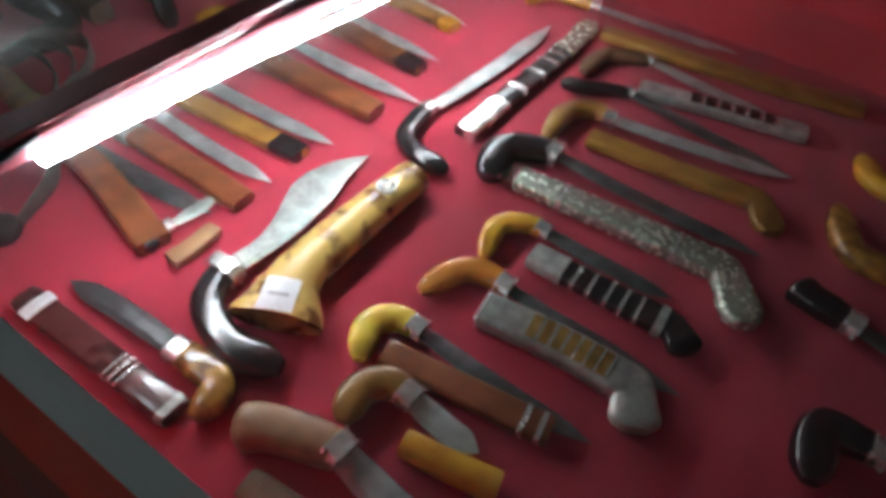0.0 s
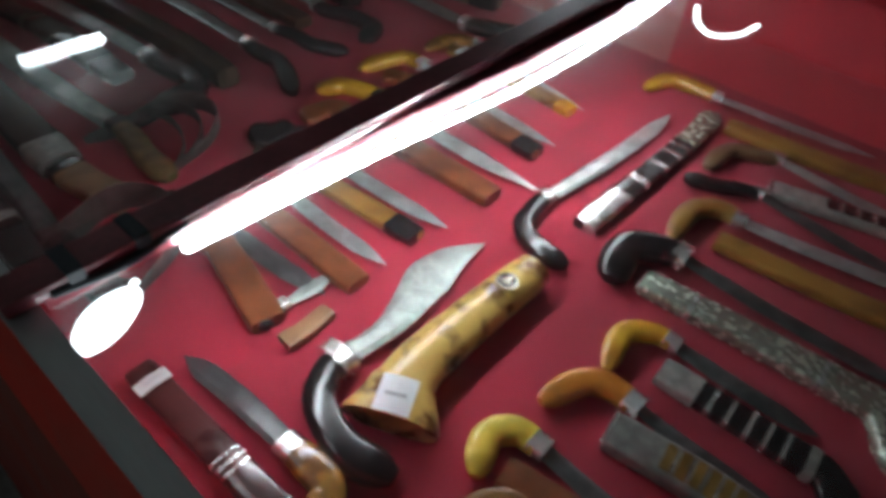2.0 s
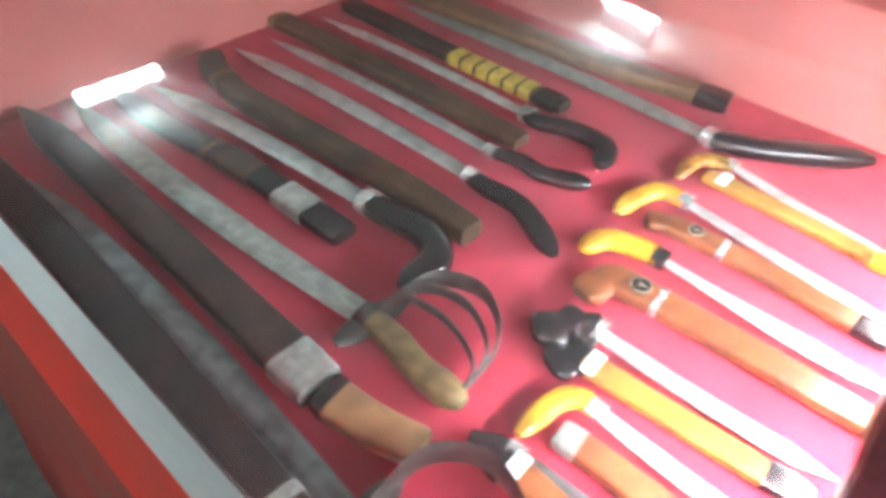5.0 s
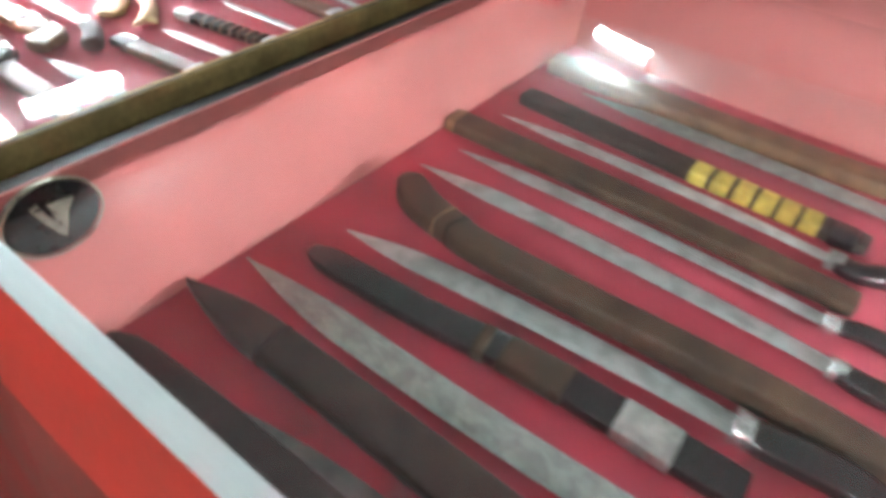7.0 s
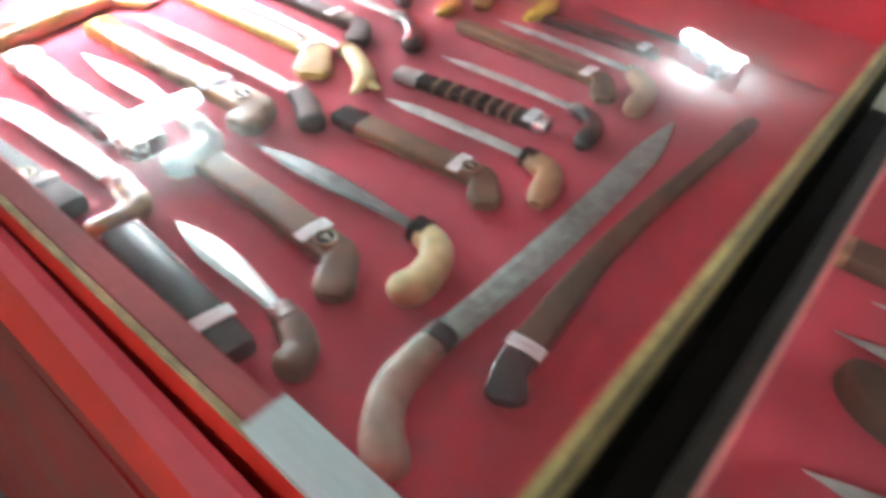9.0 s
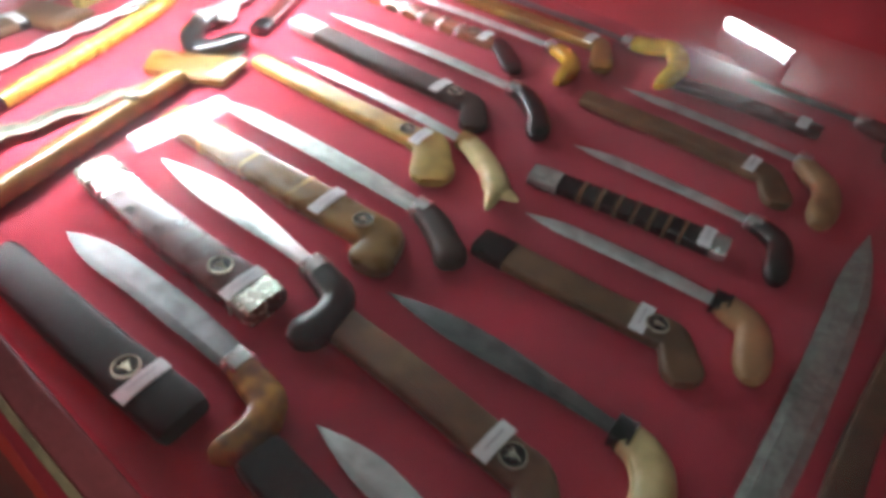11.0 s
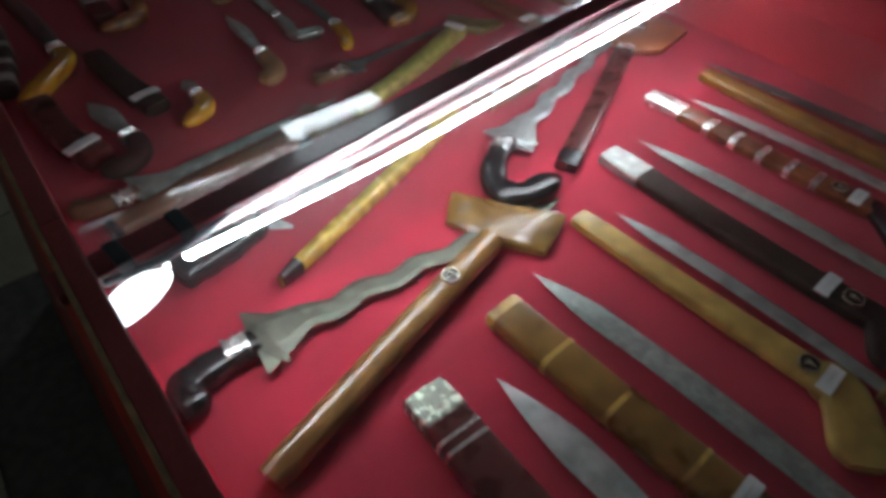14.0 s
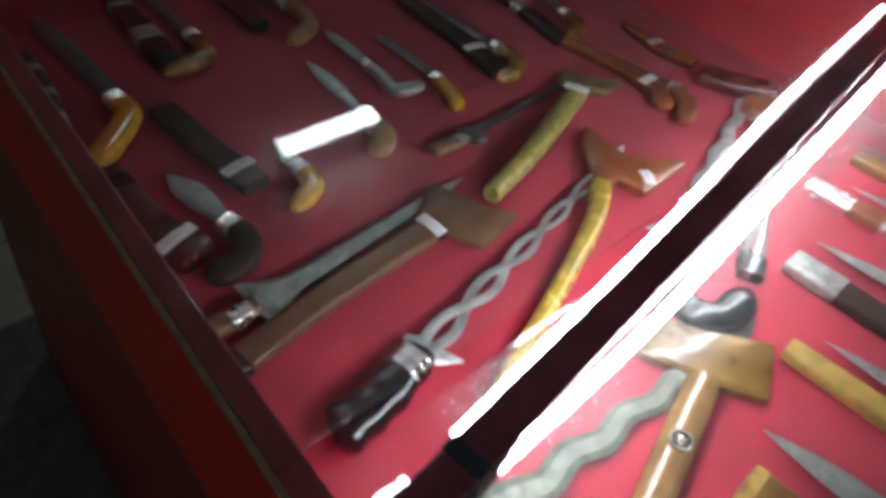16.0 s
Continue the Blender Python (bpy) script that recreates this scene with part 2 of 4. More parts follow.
def spline(pts, n):
    """n points at even parameter steps on a smooth curve through pts."""
    p = [Vector(q) for q in pts]
    if len(p) == 2:
        return [p[0].lerp(p[1], i / (n - 1)) for i in range(n)]
    p = [2 * p[0] - p[1]] + p + [2 * p[-1] - p[-2]]
    out = []
    for i in range(n):
        u = i / (n - 1) * (len(p) - 3)
        k = min(int(u), len(p) - 4)
        f = u - k
        a, b, c, d = p[k:k + 4]
        out.append(0.5 * (2 * b + (c - a) * f + (2 * a - 5 * b + 4 * c - d) * f * f + (3 * b - a - 3 * c + d) * f ** 3))
    return out


def sweep(points, halfw, halfh, sides=12, power=1.0, bm=None, twist=None):
    """A solid along points with a rounded section: half width sideways, half height upwards."""
    bm = bm or bmesh.new()
    rings = []
    n = len(points)
    for i, p in enumerate(points):
        t = (points[min(i + 1, n - 1)] - points[max(i - 1, 0)]).normalized()
        side = t.cross(Vector((0, 0, 1)))
        side = side.normalized() if side.length > 1e-4 else Vector((1, 0, 0))
        up = side.cross(t)
        ring = []
        for k in range(sides):
            a = 2 * math.pi * k / sides
            c, s = math.cos(a), math.sin(a)
            c = math.copysign(abs(c) ** power, c)
            s = math.copysign(abs(s) ** power, s)
            ring.append(bm.verts.new(p + side * (c * halfw[i]) + up * (s * halfh[i])))
        rings.append(ring)
    for a, b in zip(rings, rings[1:]):
        for k in range(sides):
            bm.faces.new((a[k], a[(k + 1) % sides], b[(k + 1) % sides], b[k]))
    bm.faces.new(rings[0][::-1])
    bm.faces.new(rings[-1])
    return bm


def thing(name, at, label, category, group=""):
    ob = new(name)
    ob.location = at
    ob.empty_display_size = 0.02
    return tagged(ob, label, category, group)


def disc(center, r, h, n=20, squash=1.0):
    bm = bmesh.new()
    bmesh.ops.create_cone(bm, cap_ends=True, segments=n, radius1=r, radius2=r * 0.92, depth=h)
    for v in bm.verts:
        v.co = Vector((v.co.x, v.co.y * squash, v.co.z)) + Vector(center)
    return bm


# ---- setting: room ----
floor = tagged(new("floor", mesh_of("floor", box((-9, -3, -0.06), (3, 9, -0.004)), grout)), "grey tiled floor with dark joints", "floor", kind="structure")
room = [("wall_south", (-9, -3.1, 0), (3, -3, 2.95)), ("wall_north", (-9, 9, 0), (3, 9.1, 2.95)), ("wall_west", (-9.1, -3, 0), (-9, 9, 2.95)), ("wall_east", (3, -3, 0), (3.1, 9, 2.95))]
for wall_name, lo, hi in room:
    tagged(new(wall_name, mesh_of(wall_name, box(lo, hi), plaster)), "plain plastered room wall", "wall", kind="structure")
tagged(new("ceiling", mesh_of("ceiling", box((-9.1, -3.1, 2.95), (3.1, 9.1, 3.05)), ceiling_white)), "plain white ceiling", "ceiling", kind="structure")


def tube_lamp(x, y, z, length, turn=0):
    lamp = thing("ceiling_light", (x, y, z), "lit white fluorescent tube fitting on the ceiling", "ceiling light", "ceiling lights")
    lamp.rotation_euler[2] = radians(turn)
    part("housing", box((-0.03, -length / 2 - 0.03, 0.045), (0.03, length / 2 + 0.03, 2.95 - z), 0.006), housing, lamp)
    for s in (-1, 1):
        part("end_cap", box((-0.02, s * (length / 2 + 0.015) - 0.012, -0.02), (0.02, s * (length / 2 + 0.015) + 0.012, 0.046), 0.004), housing, lamp)
    pts = [Vector((0, -length / 2 + length * i / 8, 0.0)) for i in range(9)]
    # Wider than a real tube, so its reflection takes in the bloom.
    part("tube", sweep(pts, [0.060] * 9, [0.024] * 9, 14), tube_glow, lamp, "glowing white tube", True)
    return lamp


tube_lamp(-4.88, 1.46, 2.72, 0.56)
tube_lamp(-2.95, 5.0, 2.72, 0.56, 70)
# Unseen fill tube added behind the camera to brighten the front aprons.
tube_lamp(-1.3, -2.7, 2.72, 1.0, 90)


# ---- display cases ----
def front_line(x):
    """How far the front edge of the long vitrine runs behind its plain line."""
    return float(np.interp(x, [-2.8, -1.69, -1.66], [0.012, 0.030, 0.0]))


def skew_front(bm):
    for v in bm.verts:
        if v.co.y < 0.5:
            v.co.y += front_line(v.co.x)
    return bm


def display_case(index, x0, x1, strip, strip_from, tilt):
    """One glazed bay of the long red vitrine between two dividers."""
    case = thing("display_case", ((x0 + x1) / 2, 0.6, 0), "long red table vitrine bay lined with crimson felt under glass", "display case", "vitrine bays")
    ox, oy = (x0 + x1) / 2, 0.6
    rel = lambda bm: (bmesh.ops.translate(bm, vec=(-ox, -oy, 0), verts=bm.verts), bm)[1]
    bm = bmesh.new()
    nx, ny = 40, 40
    grid = [[bm.verts.new((x0 + (x1 - x0) * i / nx, FRONT_IN + (BACK - FRONT_IN) * j / ny, CLOTH + 0.0012 * noise.noise((i * 0.35 + index * 9, j * 0.35, 0)) * (0 < i < nx) * (0 < j < ny))) for j in range(ny + 1)] for i in range(nx + 1)]
    for i in range(nx):
        for j in range(ny):
            bm.faces.new((grid[i][j], grid[i + 1][j], grid[i + 1][j + 1], grid[i][j + 1]))
    part("felt_lining", rel(bm), felt, case, "crimson felt lining", True)
    part("base_board", rel(box((x0, FRONT_IN - 0.02, CLOTH - 0.03), (x1, BACK, CLOTH - 0.004))), dark_red, case)
    part("front_lining", rel(box((x0, FRONT_IN - 0.006, CLOTH - 0.002), (x1, FRONT_IN, TOP - 0.026))), felt_wall, case)
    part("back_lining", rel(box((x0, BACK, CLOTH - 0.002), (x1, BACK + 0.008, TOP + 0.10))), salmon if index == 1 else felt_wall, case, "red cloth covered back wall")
    part("back_rail", rel(box((x0, BACK + 0.008, CLOTH - 0.1), (x1, BACK + 0.04, TOP + 0.10), 0.003)), wood_frame, case)
    part("front_rail", rel(skew_front(box((x0, FRONT_OUT + 0.002, TOP - 0.025), (x1, FRONT_IN - 0.001, TOP - 0.004 if index < 2 else TOP - 0.0005), 0.002))), wood_frame if index < 2 else frame_red, case, "dark red front rail")
    part("apron", rel(skew_front(prism([(FRONT_OUT + 0.002, TOP - 0.006), (FRONT_OUT - 0.019, 0.82), (FRONT_OUT - 0.007, 0.82), (FRONT_OUT + 0.014, TOP - 0.006)], x0, x1))), paint_red, case, "glossy red apron board")
    # From z 0.82 down the front is a darker red than the apron.
    part("lower_panel", rel(skew_front(prism([(FRONT_OUT - 0.019, 0.8195), (-0.045, 0.0), (-0.025, 0.0), (FRONT_OUT + 0.004, 0.8195)], x0, x1))), dark_red, case, "dark red lower front panel")
    part("rear_panel", rel(box((x0, BACK + 0.042, 0), (x1, BACK + 0.06, TOP + 0.1))), dark_red, case)
    if strip:
        part("edge_strip", rel(skew_front(prism([(FRONT_OUT, TOP), (FRONT_IN, TOP), (FRONT_IN, TOP - 0.012), (FRONT_IN - 0.002, TOP - 0.012), (FRONT_IN - 0.002, TOP - 0.0025), (FRONT_OUT + 0.0, TOP - 0.0025)], strip_from, x1))), aluminium, case, "brushed aluminium edge strip")
    else:
        part("edge_strip", rel(skew_front(box((x0, FRONT_OUT - 0.001, TOP - 0.004), (strip_from if strip_from < x1 else x1, FRONT_OUT + 0.003, TOP + 0.0005), 0.0008))), plywood, case, "raw plywood edge")
    g = box((x0 + (0.013 if index in (0, 2) else 0.002), FRONT_IN + 0.0015, -0.0025), (x1 - (0.013 if index in (1, 3) else 0.002), BACK - 0.002, 0.0025))
    pane = part("glass_pane", rel(skew_front(g)), glass, case, "clear glass top reflecting the lamps")
    pane.location.z = TOP - 0.008
    pane.rotation_euler[1] = radians(tilt)
    return case


MID_AB, MID_CD = -0.508, -2.797
BAYS = [(MID_AB, WALLS[0][0]), (WALLS[2][1], MID_AB), (MID_CD, WALLS[2][0]), (WALLS[4][1], MID_CD)]
display_case(0, *BAYS[0], True, BAYS[0][0], 0.0)
display_case(1, *BAYS[1], True, BAYS[1][0], -1.3)
third = display_case(2, *BAYS[2], False, -1.80, 0.0)
part("aluminium_strip", prism([(0.098 - 0.6, TOP + 0.002), (0.122 - 0.6, TOP + 0.002), (0.122 - 0.6, TOP - 0.005), (0.098 - 0.6, TOP - 0.005)], -1.805 - third.location.x, BAYS[2][1] - third.location.x), aluminium, third, "short remaining aluminium strip")
display_case(3, *BAYS[3], False, 0.0, 1.6)


def case_side(x0, x1, inner, outer, face, top_mat, rise=0.0):
    """The end board of a vitrine: lined inside, bare outside, standing on the floor. face: +1 when the inside lies at larger x."""
    board = thing("case_end", ((x0 + x1) / 2, 0.6, 0), "upright end board of a vitrine with a cloth lined inside", "end board", "vitrine end boards")
    h = (x1 - x0) / 2
    y0, y1 = FRONT_OUT + 0.001 + front_line((x0 + x1) / 2) - 0.6, BACK + 0.058 - 0.6
    part("board", box((-h + 0.0025, y0, 0), (h - 0.0025, y1, TOP - 0.002 + rise), 0.001), top_mat, board)
    ins = (h - 0.0025, h) if face > 0 else (-h, -h + 0.0025)
    out = (-h, -h + 0.0025) if face > 0 else (h - 0.0025, h)
    part("lining", box((ins[0], FRONT_IN - 0.6, CLOTH + 0.0005), (ins[1], BACK - 0.001 - 0.6, TOP - 0.0015)), inner, board, "cloth lined inner face")
    part("outer_face", box((out[0], y0, 0.002), (out[1], y1, TOP - 0.001 + rise)), outer, board, "bare outer face")
    return board


case_side(WALLS[0][0], WALLS[0][0] + 0.014, felt_wall, dark_red, -1, wood_frame)
left_end = case_side(WALLS[2][1] - 0.014, WALLS[2][1], salmon, gap_black, 1, gap_black)
# Black sheet put into the gap to stand in for its deep shade.
part("gap_filler", box((-0.038, FRONT_OUT + 0.03 - 0.6, 0.78), (-0.0075, BACK - 0.6, 0.80)), gap_black, left_end, "black sheet standing in for shade in the gap between two cases")
# Outer face is black to paint the gap's shade onto olive wood.
right_end = case_side(WALLS[2][0], WALLS[2][0] + 0.012, felt_wall, gap_black, -1, olive_board, 0.012)
# Olive band marks the lit upper part of that face, above the painted shade.
part("edge_band", box((0.0062, FRONT_OUT + 0.003 + front_line(WALLS[2][0]) - 0.6, TOP - 0.018), (0.0080, BACK + 0.05 - 0.6, TOP + 0.0105), 0.0006), olive_board, right_end, "raw olive upper face left clear of the painted shade")
case_side(WALLS[4][1] - 0.014, WALLS[4][1], felt_wall, dark_red, 1, wood_frame)


def rail(x_mid, width, z0, z1, turn):
    """The narrow lacquered rail that carries the edges of two panes."""
    ob = thing("glass_rail", (x_mid, 0.6, z0), "narrow dark maroon rail carrying two glass panes", "rail", "vitrine rails")
    ob.rotation_euler[2] = radians(turn)
    h = width / 2
    part("bar", box((-h, FRONT_IN - 0.02 - 0.6, 0), (h, BACK - 0.004 - 0.6, z1 - z0), 0.003), rail_maroon, ob, "dark maroon lacquered bar")
    part("cap", box((-h - 0.002, FRONT_IN - 0.02 - 0.6, z1 - z0), (h + 0.002, BACK - 0.004 - 0.6, z1 - z0 + 0.004), 0.0015), rail_maroon, ob)
    for y in (-0.488, -0.44):
        part("cable_clip", box((-h - 0.003, y, -0.002), (h + 0.003, y + 0.012, z1 - z0 + 0.006), 0.002), rubber, ob, "black cable clip")
    pts = spline([(h, -0.5, 0.004), (h + 0.003, -0.46, 0.000), (h + 0.002, -0.43, 0.002), (h - 0.002, -0.40, 0.004)], 14)
    part("cable", sweep(pts, [0.0035] * 14, [0.0035] * 14, 8), rubber, ob, "black supply cable", True)
    return ob


rail(MID_AB, 0.026, 1.001, 1.011, 0.0)
rail(MID_CD, 0.022, 0.983, 0.992, 6.8)


def beam(name_at, left, right, z0, z1):
    """The dark beam below a glass rail, its two sides running along the diode strips. left and right: (y, x) stations."""
    ob = thing("rail_beam", (name_at, 0.6, z0), "dark maroon wooden beam below the glass rail", "beam", "vitrine rails")
    ys = [FRONT_IN + 0.005 + (BACK - 0.005 - FRONT_IN) * i / 16 for i in range(17)]
    bm = bmesh.new()
    rows = []
    for y in ys:
        a = float(np.interp(y, [p[0] for p in left], [p[1] for p in left])) - name_at
        b = float(np.interp(y, [p[0] for p in right], [p[1] for p in right])) - name_at
        rows.append([bm.verts.new((x, y - 0.6, z)) for x, z in ((a, 0), (b, 0), (b, z1 - z0 - 0.002), (b - 0.002, z1 - z0), (a + 0.002, z1 - z0), (a, z1 - z0 - 0.002))])
    for p, q in zip(rows, rows[1:]):
        for k in range(6):
            bm.faces.new((p[k], p[(k + 1) % 6], q[(k + 1) % 6], q[k]))
    bm.faces.new(rows[0])
    bm.faces.new(rows[-1][::-1])
    part("beam", bm, rail_maroon, ob)
    return ob


beam(MID_AB, [(0.1, -0.523), (1.1, -0.523)], [(0.195, -0.505), (0.40, -0.494), (0.60, -0.480), (0.80, -0.477), (0.97, -0.483)], 0.983, 1.0005)
beam(MID_CD, [(0.165, -2.759), (0.285, -2.775), (0.46, -2.799), (0.63, -2.823), (0.77, -2.843), (1.06, -2.878)], [(0.165, -2.745), (0.34, -2.754), (0.55, -2.775), (0.75, -2.795), (1.06, -2.829)], 0.9725, 0.9825)


# ---- light strips ----
def led_strip(points, label, width=0.0074, glow=None, thick=2.8, swollen=False):
    """A flexible strip of white diodes in a clear sleeve along points, with its cable."""
    base = Vector(points[0])
    ob = thing("led_strip", base, label, "light strip", "case lighting")
    n = 60
    pts = [p - base for p in spline(points, n)]
    # Short strip ends swell to an oval whose shape includes the light's bloom.
    swell = [max(0.12, math.sin(math.pi * i / (n - 1)) ** 0.5) if swollen else 1.0 for i in range(n)]
    part("sleeve", sweep(pts, [width / 2 * k for k in swell], [(0.006 if swollen else width / thick) * k for k in swell], 14), glow or sleeve_glow, ob, "glowing white sleeve", True)
    length = sum((b - a).length for a, b in zip(pts, pts[1:]))
    count = max(4, int(length / 0.0165))
    bits = spline(points, count)
    bm = box((-0.002, -0.0025, -0.002), (0.002, 0.0025, 0.0006), 0.0005)
    me = mesh_of("diode", bm, glow or diode_glow)
    for p in bits:
        d = new("diode", me)
        d.parent = ob
        d.location = p - base + Vector((0, 0, 0.006 if swollen else width / thick))
    return ob


led_strip([(-0.499, 0.195, 0.979), (-0.488, 0.40, 0.977), (-0.473, 0.60, 0.974), (-0.470, 0.80, 0.976), (-0.476, 0.97, 0.979)], "glowing white diode strip along the rail")
led_strip([(-0.45, 1.02, 0.955), (-0.43, 0.985, 0.950), (-0.40, 0.965, 0.948), (-0.37, 0.985, 0.952), (-0.36, 1.03, 0.955)], "curled end of a glowing diode strip", 0.007, glow=end_glow)
# Real strip end, drawn oversize to take in its bloom.
led_strip([(-0.488, 0.148, 0.980), (-0.474, 0.118, 0.981), (-0.460, 0.092, 0.979)], "short bright diode strip end swollen to an oval for its bloom", 0.034, glow=end_glow, swollen=True)
led_strip([(-2.738, 0.165, 0.966), (-2.747, 0.34, 0.964), (-2.768, 0.55, 0.965), (-2.788, 0.75, 0.966), (-2.822, 1.06, 0.967)], "glowing white diode strip along the rail", thick=4.6)
led_strip([(-2.736, 0.148, 0.963), (-2.722, 0.118, 0.966), (-2.708, 0.092, 0.963)], "short bright diode strip end swollen to an oval for its bloom", 0.034, glow=end_glow, swollen=True)
led_strip([(-2.764, 0.180, 0.978), (-2.779, 0.285, 0.977), (-2.803, 0.46, 0.976), (-2.830, 0.63, 0.976), (-2.850, 0.77, 0.976), (-2.885, 1.06, 0.977)], "glowing white diode strip along the rail", glow=sleeve_weak, thick=4.6)
led_strip([(-2.762, 0.140, 0.972), (-2.758, 0.122, 0.974), (-2.754, 0.104, 0.972)], "short bright end of a diode strip", 0.014, glow=end_glow, swollen=True)
led_strip([(-2.80, 1.085, 0.965), (-2.775, 1.055, 0.960), (-2.74, 1.045, 0.955), (-2.71, 1.08, 0.962)], "curled end of a glowing diode strip", 0.007, glow=end_glow)


# ---- blades and sheaths ----
def frame_of(a, b):
    d = (b - a)
    d = d / d.length
    return d, Vector((d.y, -d.x, 0))


def label_tag(parent, p, d, width, l=0.0075):
    """A small paper label wrapped across a sheath."""
    s = Vector((d.y, -d.x, 0))
    bm = bmesh.new()
    w = min(width * 0.5 + 0.0015, 0.024)
    quads = []
    for dz in (0.0, 0.0012):
        quads.append([bm.verts.new(p + d * (l * a) + s * (w * b) + Vector((0, 0, dz - 0.002 * abs(b)))) for a, b in ((-1, -1), (-1, 0), (-1, 1), (1, 1), (1, 0), (1, -1))])
    bm.faces.new(quads[0])
    bm.faces.new(quads[1])
    for k in range(6):
        bm.faces.new((quads[0][k], quads[0][(k + 1) % 6], quads[1][(k + 1) % 6], quads[1][k]))
    tag = part("label", bm, paper, parent, "small white paper label")
    for k in (-0.05,):
        bm = bmesh.new()
        v = [bm.verts.new(p + d * (l * (k + 0.12 * a)) + s * (w * 0.6 * b) + Vector((0, 0, 0.0014))) for a, b in ((-1, -1), (-1, 1), (1, 1), (1, -1))]
        bm.faces.new(v)
        o = part("print_line", bm, ink, tag)
    return tag


def medallion(parent, p, d, r):
    bm = disc(p + Vector((0, 0, 0.001)), r, 0.003, 22)
    m = part("medallion", bm, medal_black, parent, "round black medallion with gilt emblem")
    ring = bmesh.new()
    n = 22
    rows = [[ring.verts.new(p + Vector((math.cos(2 * math.pi * k / n) * rr, math.sin(2 * math.pi * k / n) * rr, z))) for k in range(n)] for rr, z in ((r * 1.04, 0.0015), (r * 0.98, 0.0034), (r * 0.86, 0.0032))]
    for a, b in zip(rows, rows[1:]):
        for k in range(n):
            ring.faces.new((a[k], a[(k + 1) % n], b[(k + 1) % n], b[k]))
    part("rim", ring, medal_gold, m)
    s = Vector((d.y, -d.x, 0))
    bm = bmesh.new()
    up = Vector((0, 0, 0.0033))
    shape = [(-0.1, -0.62), (0.12, -0.62), (0.2, -0.1), (0.55, 0.45), (0.1, 0.2), (0.0, 0.6), (-0.12, 0.2), (-0.5, 0.42), (-0.2, -0.1)]
    vs = [bm.verts.new(p + s * (r * a) + d * (-r * b) + up) for a, b in shape]
    c = bm.verts.new(p + up + Vector((0, 0, 0.0006)))
    for k in range(len(vs)):
        bm.faces.new((c, vs[k], vs[(k + 1) % len(vs)]))
    part("emblem", bm, medal_gold, m)
    return m


def sheath(pts, w0, w1, mat, label, bands=(), foot=None, lab=None, med=None, fw=None, shape=None, end="", foot_mat=None, group="", inlay=None):
    """A scabbard lying on the felt: body, rings, drooping foot, label, medallion."""
    tubular = mat in (wood_tube, amber, bamboo, cane_green, cane_gold)
    hh = max(w0, w1) * (0.40 if tubular else 0.24)
    square = 0.85 if tubular else 0.42
    base = Vector((*pts[0], CLOTH))
    ob = thing("sheath", base, label, "sheath", group)
    n = 26
    line = [Vector((p[0], p[1], CLOTH + hh + 0.001)) - base for p in pts]
    path = spline(line, n)
    ws = [(w0 + (w1 - w0) * i / (n - 1)) / 2 for i in range(n)]
    if shape:
        ws = [float(np.interp(i / (n - 1), np.linspace(0, 1, len(shape)), shape)) / 2 for i in range(n)]
        hh = 0.017
        path = [p + Vector((0, 0, hh + 0.001 - p.z)) for p in path]
    for i, f in ((0, 0.93), (n - 1, 0.90)):
        ws[i] *= f
    hs = [hh * (0.92 if i in (0, n - 1) else 1) for i in range(n)]
    if end == "sharp":
        for i, f in ((n - 5, 0.94), (n - 4, 0.80), (n - 3, 0.60), (n - 2, 0.36), (n - 1, 0.10)):
            ws[i], hs[i] = ws[i] * f, hs[i] * (0.55 + 0.45 * f)
    if end == "round":
        for i, f in ((n - 3, 0.97), (n - 2, 0.86), (n - 1, 0.5)):
            ws[i], hs[i] = ws[i] * f, hs[i] * (0.5 + 0.5 * f)
    part("body", sweep(path, ws, hs, 20, square), mat, ob, "", True)
    for at, long, look_of in bands:
        a, b = max(0.0, at), min(1.0, at + long)
        k = max(3, int((b - a) * 20))
        us = [a + (b - a) * i / (k - 1) for i in range(k)]
        seg = [path[min(n - 1, int(u * (n - 1)))].lerp(path[min(n - 1, int(u * (n - 1)) + 1)], u * (n - 1) - int(u * (n - 1))) for u in us]
        wid = [float(np.interp(u * (n - 1), range(n), ws)) + 0.0012 for u in us]
        hei = [float(np.interp(u * (n - 1), range(n), hs)) + 0.0008 for u in us]
        part("band" if long < 0.1 else "mount", sweep(seg, wid, hei, 20, square), LOOKS[look_of], ob, "", True)
    if foot:
        f = Vector((*foot, CLOTH + hh)) - base
        dist = [(f - path[0]).length, (f - path[-1]).length]
        root = path[-1] if dist[1] <= dist[0] else path[0]
        inward = path[-3] if dist[1] <= dist[0] else path[2]
        q = spline([inward, root + (root - inward) * 0.1, root.lerp(f, 0.55) + (root - inward) * 0.12, f], 12)
        wf = (fw or (w1 if dist[1] <= dist[0] else w0) * 1.0) / 2
        part("foot", sweep(q, [wf * k for k in (0.8, 0.96, 1.0, 1.0, 0.98, 0.98, 1.0, 1.06, 1.12, 1.12, 0.98, 0.60)], [hh * k for k in (0.9, 0.97, 0.97, 0.97, 0.96, 0.96, 0.95, 0.95, 0.92, 0.9, 0.85, 0.7)], 20, 0.5), foot_mat or mat, ob, "", True)
    if inlay:
        u0, u1, count, look_of = inlay
        long = sum((q - p).length for p, q in zip(path, path[1:])) * (u1 - u0) / count
        for k in range(count):
            f = (u0 + (u1 - u0) * (k + 0.5) / count) * (n - 1)
            mid = path[int(f)].lerp(path[int(f) + 1], f - int(f))
            way = (path[int(f) + 1] - path[int(f)]).normalized()
